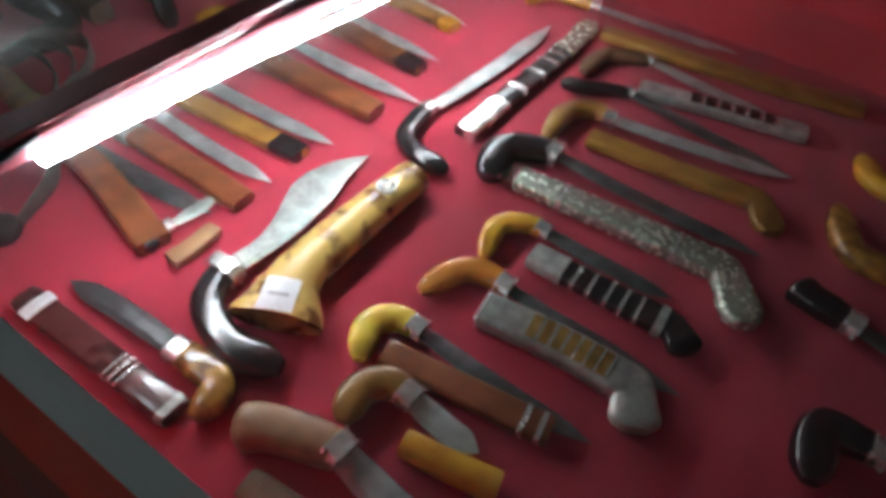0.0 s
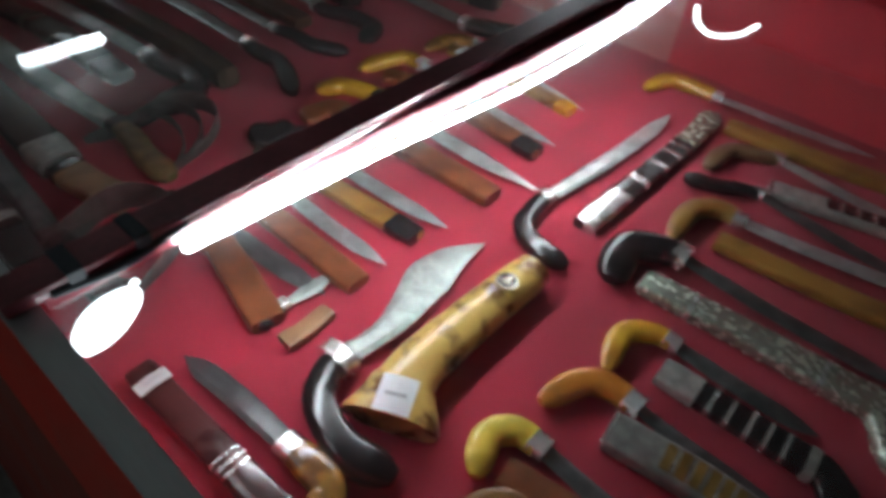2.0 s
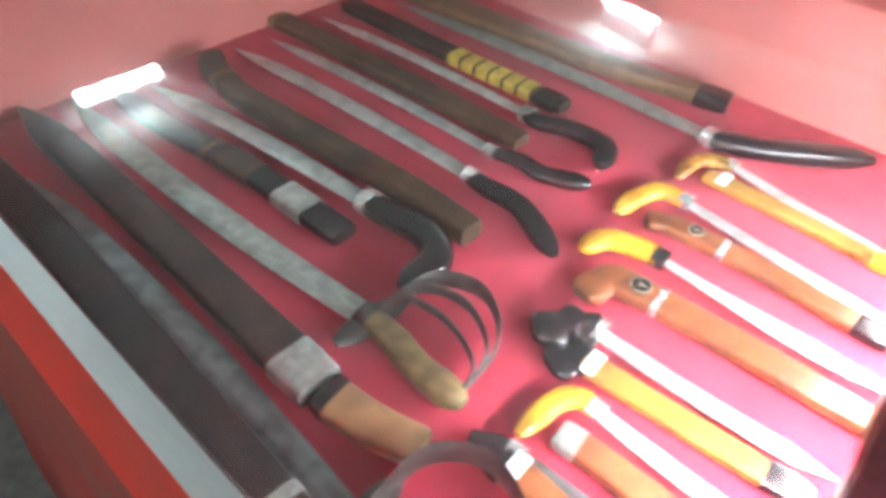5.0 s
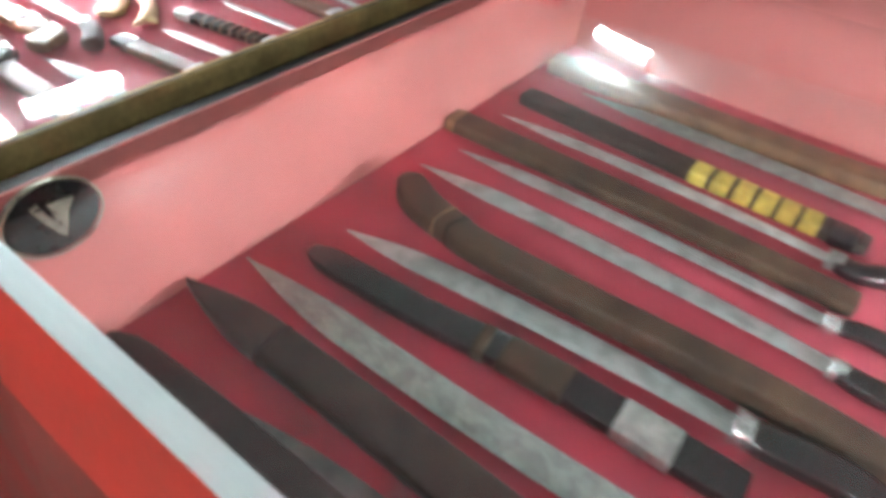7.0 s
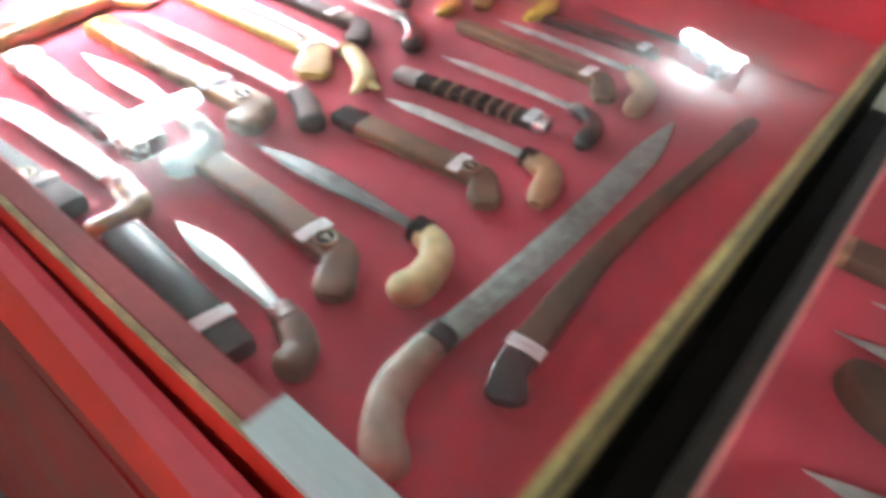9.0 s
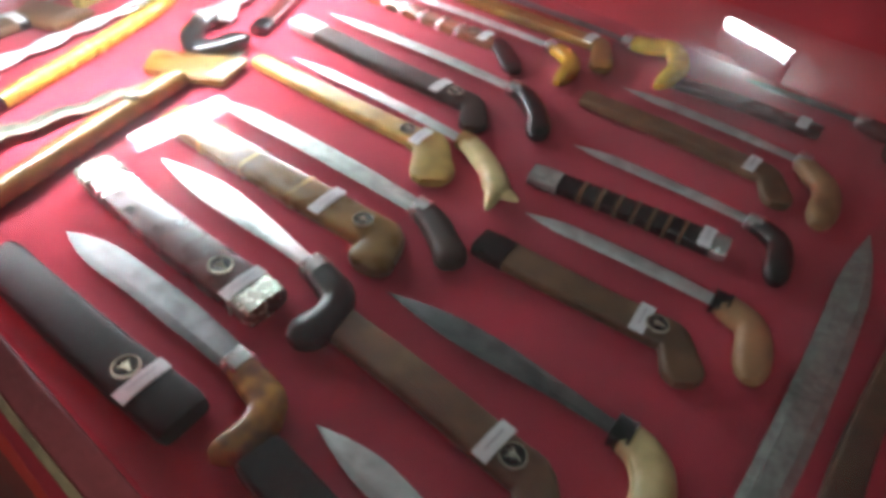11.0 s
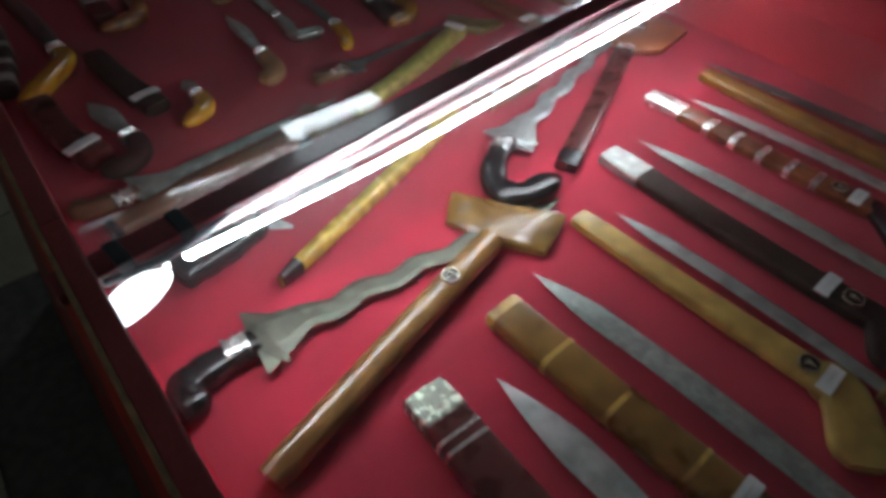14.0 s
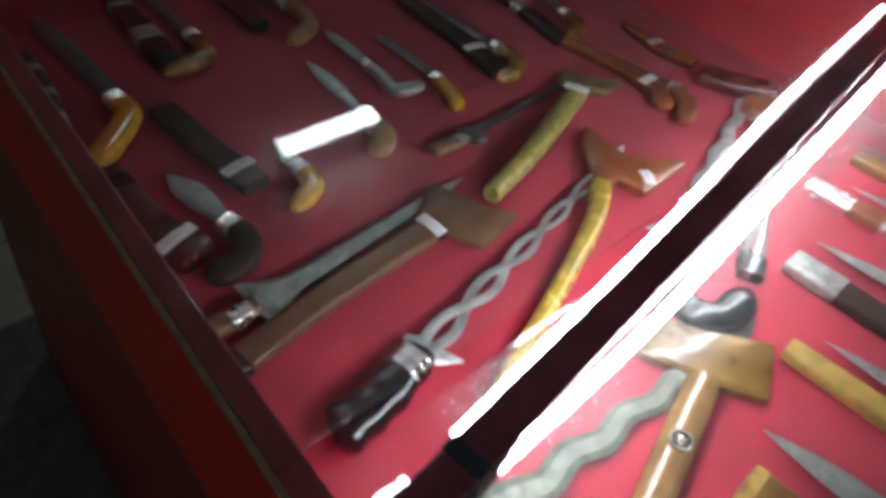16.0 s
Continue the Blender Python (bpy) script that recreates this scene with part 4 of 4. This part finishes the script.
sheath([(-0.952, 0.515), (-1.097, 0.519), (-1.402, 0.5), (-1.475, 0.506), (-1.535, 0.518), (-1.581, 0.545)], 0.044, 0.048, wood_worn, 'long brown wooden sheath with a bulbous tip', bands=[(0.56, 0.012, 'horn'), (0.64, 0.008, 'wood_pale')], shape=[0.039, 0.039, 0.038, 0.039, 0.040, 0.044, 0.047, 0.040], end='round', group='blades in the second case')
knife((-1.601, 0.597), (-1.034, 0.611), [(-1.003, 0.607), (-0.941, 0.606), (-0.856, 0.563)], 0.032, 'straight', horn, 0.032, 'sword with smooth black tapered grip', steel, silver, 0, '', 'blades in the second case')
knife((-1.582, 0.667), (-1.054, 0.681), [(-1.011, 0.692), (-0.964, 0.691), (-0.903, 0.72)], 0.027, 'straight', horn, 0.028, 'sword with ringed silver collar and black curved grip', steel, silver, 0, '', 'blades in the second case')
sheath([(-1.037, 0.734), (-1.3, 0.733), (-1.637, 0.723)], 0.039, 0.046, wood_worn, 'plain brown wooden sheath with a pale cut end', bands=[(0.975, 0.02, 'wood_pale')], group='blades in the second case')
knife((-1.592, 0.798), (-1.076, 0.8), [(-1.047, 0.797), (-1.003, 0.816), (-0.937, 0.813), (-0.915, 0.763)], 0.026, 'straight', horn, 0.034, 'sword with dark hooked grip', steel, pewter, 0, '', 'blades in the second case')
sheath([(-1.047, 0.867), (-1.294, 0.866), (-1.594, 0.873)], 0.037, 0.044, wood_dark, 'dark sheath wound with yellow cane', bands=[(0.03, 0.07, 'horn'), (0.13, 0.05, 'cane'), (0.194, 0.05, 'cane'), (0.258, 0.05, 'cane'), (0.322, 0.05, 'cane'), (0.386, 0.05, 'cane'), (0.45, 0.05, 'cane')], group='blades in the second case')
knife((-1.532, 0.962), (-0.833, 0.954), [(-0.805, 0.963), (-0.753, 0.986), (-0.624, 1.081)], 0.041, 'straight', horn, 0.04, 'broad machete with black grip', steel_old, silver, 0, '', 'blades in the second case')
sheath([(-0.855, 1.077), (-1.142, 1.033), (-1.619, 1.012)], 0.046, 0.058, wood_brown, 'wide brown wooden machete sheath with black mouth', bands=[(0.0, 0.1, 'horn')], group='blades in the second case')
sheath([(-2.538, 0.157), (-2.377, 0.167), (-2.245, 0.179)], 0.044, 0.05, leather, 'dark metal sheath with medallion and white label', lab=0.83, med=0.72, group='blades in the third case')
knife((-2.534, 0.222), (-2.258, 0.242), [(-2.234, 0.238), (-2.208, 0.232), (-2.196, 0.204), (-2.205, 0.173)], 0.034, 'straight', amber_dark, 0.034, 'knife with ribbed golden grip and silver collar', steel_dark, silver, 0, '', 'blades in the third case')
sheath([(-2.603, 0.292), (-2.434, 0.292), (-2.293, 0.299)], 0.046, 0.05, wood_maroon, 'maroon lacquered sheath with embossed silver ends and medallion', bands=[(0.0, 0.1, 'embossed'), (0.15, 0.012, 'silver'), (0.185, 0.012, 'silver'), (0.9, 0.1, 'embossed')], lab=0.9, med=0.76, group='blades in the third case')
knife((-2.577, 0.36), (-2.297, 0.363), [(-2.277, 0.359), (-2.252, 0.351), (-2.241, 0.323), (-2.245, 0.286)], 0.036, 'leaf', horn, 0.036, 'leaf bladed knife with curved black grip and silver collar', steel, silver, 0, '', 'blades in the third case')
sheath([(-2.635, 0.417), (-2.45, 0.429), (-2.283, 0.443)], 0.044, 0.046, wood_ochre, 'golden wooden sheath bound with rings and a medallion', bands=[(0.0, 0.03, 'bamboo'), (0.2, 0.015, 'bamboo'), (0.4, 0.015, 'bamboo'), (0.63, 0.015, 'bamboo')], foot=(-2.266, 0.397), lab=0.78, med=0.95, group='blades in the third case')
knife((-2.652, 0.483), (-2.281, 0.506), [(-2.259, 0.499), (-2.227, 0.482), (-2.199, 0.463)], 0.03, 'straight', wood_dark, 0.034, 'broad blade with watered steel and dark brown grip', steel_old, silver, 0, '', 'blades in the third case')
sheath([(-2.685, 0.588), (-2.509, 0.599), (-2.366, 0.61)], 0.028, 0.034, wood_yellow, 'pale yellow wooden sheath with lobed foot', foot=(-2.311, 0.555), lab=0.98, med=0.88, fw=0.05, group='blades in the third case')
knife((-2.664, 0.633), (-2.331, 0.646), [(-2.313, 0.641), (-2.271, 0.619), (-2.234, 0.588)], 0.02, 'straight', ivory, 0.03, 'slender blade with fishtail ivory grip', steel, wood_yellow, 0, 'fishtail', 'blades in the third case')
sheath([(-2.747, 0.712), (-2.558, 0.715), (-2.387, 0.723)], 0.036, 0.036, wood_dark, 'dark leather covered sheath with grey tip and medallion', bands=[(0.0, 0.16, 'pewter')], foot=(-2.347, 0.676), lab=0.85, med=0.93, group='blades in the third case')
knife((-2.743, 0.774), (-2.362, 0.797), [(-2.34, 0.791), (-2.299, 0.76), (-2.271, 0.718)], 0.024, 'straight', horn, 0.032, 'etched blade with black grip', steel_old, silver, 0, '', 'blades in the third case')
sheath([(-2.806, 0.874), (-2.623, 0.883), (-2.469, 0.894)], 0.03, 0.032, wood_red, 'brown sheath ringed with silver bands', bands=[(0.0, 0.16, 'silver'), (0.27, 0.03, 'silver'), (0.38, 0.03, 'silver'), (0.5, 0.03, 'silver'), (0.62, 0.03, 'silver'), (0.74, 0.03, 'silver')], foot=(-2.4, 0.846), foot_mat=horn, lab=0.94, med=0.84, group='blades in the third case')
knife((-2.765, 0.922), (-2.399, 0.949), [(-2.38, 0.945), (-2.345, 0.918), (-2.332, 0.856)], 0.022, 'straight', amber, 0.03, 'knife with orange amber grip and silver collar', steel, silver, 0, '', 'blades in the third case')
sheath([(-2.795, 0.994), (-2.531, 1.004), (-2.355, 1.017)], 0.028, 0.034, wood_gold, 'long golden sheath with lobed foot beside the far wall', foot=(-2.309, 0.946), lab=0.98, group='blades in the third case')
knife((-2.82, 1.031), (-2.32, 1.059), [(-2.293, 1.065), (-2.255, 1.084), (-2.221, 1.032), (-2.219, 0.957)], 0.024, 'straight', amber_pale, 0.034, 'knife with lemon yellow grip', steel_dark, silver, 0, '', 'blades in the third case')
knife((-2.231, 0.749), (-1.992, 0.762), [(-1.975, 0.757), (-1.955, 0.74), (-1.94, 0.681)], 0.02, 'straight', horn, 0.028, 'knife with dark grip and slender blade', steel, silver, 0, '', 'blades in the third case')
sheath([(-2.235, 0.656), (-2.105, 0.681), (-1.997, 0.697)], 0.028, 0.034, horn, 'black sheath with grey rings and silver ends', bands=[(0.0, 0.14, 'pewter'), (0.24, 0.02, 'wood_brown'), (0.325, 0.02, 'wood_brown'), (0.41000000000000003, 0.02, 'wood_brown'), (0.495, 0.02, 'wood_brown'), (0.5800000000000001, 0.02, 'wood_brown'), (0.665, 0.02, 'wood_brown'), (0.75, 0.02, 'wood_brown'), (0.92, 0.08, 'silver')], lab=0.9, group='blades in the third case')
knife((-2.198, 0.592), (-1.97, 0.613), [(-1.956, 0.61), (-1.932, 0.598), (-1.912, 0.54)], 0.022, 'straight', wood_pale, 0.032, 'blade with pale brown grip and black collar', steel, horn, 0, '', 'blades in the third case')
sheath([(-2.206, 0.515), (-2.087, 0.527), (-1.99, 0.539)], 0.036, 0.036, wood_brown, 'brown wooden sheath with black mouth and lobed foot', bands=[(0.0, 0.16, 'horn')], foot=(-1.955, 0.499), lab=0.85, med=0.95, group='blades in the third case')
knife((-2.23, 0.395), (-1.972, 0.414), [(-1.952, 0.409), (-1.933, 0.391), (-1.924, 0.356), (-1.934, 0.327)], 0.03, 'leaf', ivory, 0.036, 'leaf shaped blade with pale yellow grip and black collar', steel_dark, horn, 0, '', 'blades in the third case')
sheath([(-2.249, 0.333), (-2.129, 0.335), (-2.009, 0.332)], 0.038, 0.038, wood_brown, 'brown wooden sheath with white label', foot=(-1.971, 0.287), lab=0.85, med=0.93, group='blades in the third case')
sheath([(-2.284, 0.858), (-2.144, 0.867), (-2.018, 0.868)], 0.032, 0.034, wood_brown, 'brown wooden sheath with carved foot', foot=(-1.983, 0.818), lab=0.92, group='blades in the third case')
knife((-2.259, 0.929), (-1.99, 0.927), [(-1.974, 0.909), (-1.947, 0.88), (-1.935, 0.807)], 0.022, 'straight', wood_pale, 0.032, 'blade with pale carved grip', steel, silver, 0, '', 'blades in the third case')
sheath([(-2.213, 1.004), (-2.105, 1.018), (-1.995, 1.023)], 0.03, 0.03, wood_maroon, 'dark sheath by the far wall with white label', lab=0.88, group='blades in the third case')
knife((-2.135, 1.096), (-1.959, 1.092), [(-1.935, 1.084), (-1.907, 1.083), (-1.903, 1.017)], 0.022, 'straight', wood_maroon, 0.03, 'knife with dark grip lying by the far wall', steel_dark, silver, 0, '', 'blades in the third case')
sheath([(-2.181, 0.2), (-2.078, 0.194), (-1.976, 0.185)], 0.044, 0.046, horn, 'glossy black sheath with white label', lab=0.8, group='blades in the third case')
knife((-2.169, 0.25), (-1.982, 0.243), [(-1.966, 0.24), (-1.942, 0.227), (-1.932, 0.2)], 0.03, 'leaf', wood_brown, 0.032, 'broad blade with brown grip', steel, silver, 0, '', 'blades in the third case')
knife((-1.884, 0.848), (-1.866, 0.318), [(-1.865, 0.292), (-1.859, 0.251), (-1.836, 0.217), (-1.804, 0.197)], 0.036, 'straight', ivory_old, 0.034, 'long sword with pale curved grip and square black collar', steel_old, horn, 0, '', 'blades in the third case')
sheath([(-1.802, 0.347), (-1.817, 0.555), (-1.802, 0.924)], 0.034, 0.02, wood_worn, 'brown sword sheath with worn mouth', bands=[(0.93, 0.07, 'horn')], lab=0.07, foot=(-1.785, 0.308), foot_mat=horn, group='blades in the third case')
knife((-2.722, 0.603), (-2.75, 0.193), [(-2.746, 0.147), (-2.739, 0.121), (-2.706, 0.115)], 0.032, 'luk', horn, 0.036, 'wavy keris with dark carved wooden grip and silver cup', steel_olive, silver, 0, 'ganja', 'blades in the third case')
sheath([(-2.715, 0.476), (-2.657, 0.279), (-2.614, 0.141)], 0.034, 0.03, wood_tube, 'brown tubular keris scabbard with medallion', med=0.22, group='blades in the third case')
crosspiece([(-2.811, 0.493), (-2.749, 0.533), (-2.694, 0.578), (-2.664, 0.512), (-2.703, 0.485), (-2.774, 0.454)], 0.016, wood_ochre, 'boat shaped brown wooden keris scabbard mouth', 'blades in the third case', None)
knife((-2.991, 1.043), (-2.843, 0.616), [(-2.822, 0.575), (-2.78, 0.541), (-2.748, 0.56), (-2.748, 0.617)], 0.03, 'luk', horn, 0.036, 'bright wavy keris with black carved bent grip', steel, silver, 0, 'ganja', 'blades in the third case')
sheath([(-2.762, 0.646), (-2.832, 0.784), (-2.925, 0.96)], 0.03, 0.032, wood_maroon, 'maroon polished keris scabbard tube', bands=[(0.0, 0.1, 'horn'), (0.96, 0.04, 'silver')], group='blades in the third case')
crosspiece([(-2.958, 0.946), (-2.987, 1.021), (-2.952, 1.096), (-2.896, 1.09), (-2.88, 0.996), (-2.909, 0.959)], 0.016, wood_red, 'carved brown keris scabbard mouth', 'blades in the third case', None)
knife((-3.002, 0.717), (-2.899, 0.274), [(-2.886, 0.23), (-2.88, 0.196), (-2.879, 0.165)], 0.03, 'twist', horn, 0.044, 'twisted open keris blade with black carved grip and silver cup', steel, silver, 0, 'ganja', 'blades in the fourth case')
sheath([(-2.965, 0.622), (-2.913, 0.536), (-2.804, 0.253)], 0.03, 0.018, cane_gold, 'golden keris scabbard tube with dark knob', bands=[(0.955, 0.045, 'horn')], end='round', group='blades in the fourth case')
crosspiece([(-3.062, 0.706), (-3.024, 0.692), (-2.981, 0.701), (-2.946, 0.723), (-2.927, 0.761), (-2.921, 0.659), (-2.956, 0.65), (-2.958, 0.618), (-2.995, 0.633), (-3.035, 0.666)], 0.018, wood_red, 'carved orange wooden scabbard mouth with curled wing', 'blades in the fourth case', (-2.936, 0.679))
knife((-3.079, 0.492), (-3.043, 0.182), [(-3.042, 0.152), (-3.045, 0.128), (-3.058, 0.108)], 0.028, 'keris', wood_brown, 0.026, 'old keris with brown grip and silver cup', steel_old, silver, 0, 'ganja', 'blades in the fourth case')
sheath([(-3.029, 0.406), (-3.015, 0.262), (-2.993, 0.134)], 0.034, 0.03, wood_brown, 'brown wooden keris scabbard tube with white label', bands=[(0.0, 0.06, 'horn'), (0.96, 0.04, 'horn')], lab=0.05, group='blades in the fourth case')
crosspiece([(-3.09, 0.441), (-3.063, 0.457), (-3.017, 0.472), (-2.987, 0.497), (-2.972, 0.425), (-3.006, 0.408), (-3.056, 0.398)], 0.016, wood_brown, 'dark carved wooden scabbard mouth', 'blades in the fourth case', None)
knife((-3.163, 0.769), (-3.14, 0.546), [(-3.138, 0.524), (-3.139, 0.504), (-3.139, 0.486)], 0.02, 'keris', wood_brown, 0.022, 'small keris with brown grip', steel_dark, silver, 0, 'ganja', 'blades in the fourth case')
sheath([(-3.127, 0.762), (-3.061, 0.595), (-3.029, 0.489)], 0.034, 0.024, cane_green, 'greenish gold keris scabbard with white label', lab=0.04, group='blades in the fourth case')
crosspiece([(-3.188, 0.787), (-3.149, 0.814), (-3.109, 0.854), (-3.105, 0.803), (-3.137, 0.772), (-3.164, 0.758)], 0.014, wood_olive, 'carved olive wooden scabbard mouth', 'blades in the fourth case', None)
sheath([(-3.269, 0.879), (-3.15, 0.887), (-3.071, 0.888)], 0.026, 0.03, wood_red, 'brown wooden sheath with yellow foot and white label', foot=(-3.032, 0.856), lab=0.88, group='blades in the fourth case')
knife((-3.191, 0.901), (-3.052, 0.912), [(-3.036, 0.905), (-3.009, 0.884), (-2.99, 0.846)], 0.02, 'straight', wood_red, 0.026, 'knife with red brown grip', steel_dark, silver, 0, '', 'blades in the fourth case')
sheath([(-3.234, 1.024), (-3.158, 1.006), (-3.083, 1.012)], 0.026, 0.028, wood_red, 'brown sheath with white label by the far wall', lab=0.5, group='blades in the fourth case')
sheath([(-3.056, 0.988), (-3.004, 1.008), (-2.953, 1.043)], 0.05, 0.045, wood_maroon, 'flat maroon wooden scabbard by the far wall', group='blades in the fourth case')
knife((-3.438, 0.611), (-3.271, 0.608), [(-3.246, 0.604), (-3.217, 0.595), (-3.191, 0.578)], 0.02, 'straight', amber, 0.024, 'small knife with claw shaped yellow grip', steel_dark, silver, 0, '', 'blades in the fourth case')
knife((-3.482, 0.546), (-3.359, 0.542), [(-3.322, 0.541), (-3.281, 0.536), (-3.271, 0.581)], 0.022, 'straight', pewter, 0.022, 'small knife with silver forked grip', steel_old, silver, 0, '', 'blades in the fourth case')
knife((-3.418, 0.471), (-3.249, 0.459), [(-3.226, 0.458), (-3.193, 0.452), (-3.176, 0.422)], 0.026, 'leaf', wood_pale, 0.03, 'leaf blade with tan round ended grip', steel, silver, 0, '', 'blades in the fourth case')
sheath([(-3.404, 0.244), (-3.303, 0.254), (-3.201, 0.272)], 0.036, 0.04, wood_dark, 'black sheath with white label', lab=0.86, group='blades in the fourth case')
knife((-3.261, 0.33), (-3.2, 0.328), [(-3.185, 0.33), (-3.162, 0.323), (-3.141, 0.285)], 0.024, 'leaf', amber, 0.028, 'short blade with yellow grip', steel_old, silver, 0, '', 'blades in the fourth case')
knife((-3.741, 0.182), (-3.446, 0.203), [(-3.411, 0.206), (-3.366, 0.169), (-3.32, 0.12)], 0.03, 'straight', amber, 0.034, 'knife with long yellow grip and ribbed collar', steel_dark, silver, 0, '', 'blades in the fourth case')
sheath([(-3.607, 0.127), (-3.475, 0.119), (-3.367, 0.098)], 0.05, 0.056, wood_dark, 'large dark sheath with grey rings', bands=[(0.15, 0.06, 'pewter'), (0.4, 0.06, 'pewter'), (0.64, 0.06, 'pewter'), (0.85, 0.1, 'pewter')], group='blades in the fourth case')
knife((-3.282, 0.196), (-3.156, 0.216), [(-3.14, 0.22), (-3.114, 0.214), (-3.099, 0.193), (-3.105, 0.16)], 0.034, 'leaf', wood_dark, 0.03, 'broad bellied knife with dark hooked grip', steel, silver, 0, '', 'blades in the fourth case')
sheath([(-3.313, 0.139), (-3.208, 0.145), (-3.131, 0.168)], 0.04, 0.046, wood_maroon, 'dark maroon sheath with white label', lab=0.82, group='blades in the fourth case')
knife((-3.725, 0.354), (-3.558, 0.358), [(-3.529, 0.359), (-3.494, 0.346), (-3.48, 0.281)], 0.024, 'straight', amber_dark, 0.03, 'knife with orange grip', steel_dark, silver, 0, '', 'blades in the fourth case')
sheath([(-3.747, 0.307), (-3.639, 0.304), (-3.506, 0.3)], 0.036, 0.04, horn, 'black sheath with silver fittings', bands=[(0.2, 0.08, 'pewter'), (0.62, 0.14, 'pewter')], group='blades in the fourth case')
knife((-3.709, 0.498), (-3.584, 0.531), [(-3.567, 0.542), (-3.504, 0.531), (-3.47, 0.475)], 0.024, 'straight', wood_pale, 0.028, 'knife with tan curled grip', steel_dark, silver, 0, '', 'blades in the fourth case')
sheath([(-3.7, 0.463), (-3.628, 0.464), (-3.539, 0.462)], 0.036, 0.036, horn, 'black sheath with label', lab=0.4, group='blades in the fourth case')
sheath([(-3.505, 0.723), (-3.365, 0.718), (-3.228, 0.7)], 0.032, 0.036, wood_dark, 'black sheath with white label', lab=0.75, group='blades in the fourth case')
knife((-3.515, 0.749), (-3.29, 0.75), [(-3.265, 0.751), (-3.229, 0.734), (-3.217, 0.684)], 0.022, 'straight', amber_dark, 0.03, 'knife with golden brown curled grip', steel_dark, silver, 0, '', 'blades in the fourth case')
sheath([(-3.448, 0.899), (-3.35, 0.888), (-3.252, 0.869)], 0.032, 0.034, horn, 'black sheath with silver fittings', bands=[(0.3, 0.12, 'silver')], group='blades in the fourth case')
knife((-3.437, 0.983), (-3.319, 0.949), [(-3.296, 0.946), (-3.261, 0.919), (-3.245, 0.861)], 0.02, 'straight', amber_dark, 0.026, 'knife with olive grip', steel_dark, silver, 0, '', 'blades in the fourth case')

# ---- wall plaque ----
plaque = thing("plaque", (WALLS[2][1] + 0.0022, 0.143, 0.962), "oval black plaque with gilt rim and emblem on the red wall", "plaque")
plaque.rotation_euler = (0, radians(90), 0)
part("plate", disc((0, 0, 0), 0.0365, 0.004, 40, 1.14), medal_black, plaque)
ring = bmesh.new()
rows = [[ring.verts.new((math.cos(2 * math.pi * k / 40) * r, math.sin(2 * math.pi * k / 40) * r * 1.14, z)) for k in range(40)] for r, z in ((0.0372, 0.0), (0.0372, 0.003), (0.0352, 0.0034), (0.0350, 0.002))]
for a, b in zip(rows, rows[1:]):
    for k in range(40):
        ring.faces.new((a[k], a[(k + 1) % 40], b[(k + 1) % 40], b[k]))
part("rim", ring, medal_gold, plaque, "thin gilt rim")
for pts in ([(-0.018, -0.016), (-0.004, -0.011), (0.014, -0.002), (0.021, 0.004), (0.012, 0.006), (-0.004, -0.004), (-0.019, -0.009)],
            [(-0.015, -0.002), (-0.013, 0.020), (-0.004, 0.013), (0.006, 0.009), (0.015, 0.007), (0.004, 0.001)]):
    bm = bmesh.new()
    low = [bm.verts.new((x, y, 0.001)) for x, y in pts]
    high = [bm.verts.new((x, y, 0.0036)) for x, y in pts]
    bm.faces.new(low[::-1])
    bm.faces.new(high)
    for k in range(len(pts)):
        bm.faces.new((low[k], low[(k + 1) % len(pts)], high[(k + 1) % len(pts)], high[k]))
    part("emblem", bm, medal_gold, plaque, "gilt wing shaped emblem")

# ---- floor tiles ----
tile_mesh = mesh_of("tile", box((-0.1475, -0.1475, -0.006), (0.1475, 0.1475, 0.0), 0.002), tile)
for i in range(22):
    for j in range(5):
        t = new("tile", tile_mesh)
        t.parent = floor
        t.location = (-5.6 + 0.3 * i, -1.6 + 0.3 * j, 0.001)

verts, faces = [], []
for i in range(-11, 29):
    for j in range(-4, 35):
        x, y = -5.6 + 0.3 * i, -1.6 + 0.3 * j
        if (0 <= i < 22 and 0 <= j < 5) or (-4.1 < x < 0.8 and -0.3 < y < 1.4):
            continue
        k = len(verts)
        verts += [(x + sx * w, y + sy * w, z) for w, z in ((0.1475, -0.004), (0.146, 0.001)) for sx, sy in ((-1, -1), (1, -1), (1, 1), (-1, 1))]
        faces += [(k + 4, k + 5, k + 6, k + 7)] + [(k + n, k + (n + 1) % 4, k + 4 + (n + 1) % 4, k + 4 + n) for n in range(4)]
field = bpy.data.meshes.new("tile_field")
field.from_pydata(verts, [], faces)
field.materials.append(tile)
rest = new("tile_field", field)
rest.parent = floor
tagged(rest, "beige floor tiles further from the cases", kind="stuff")
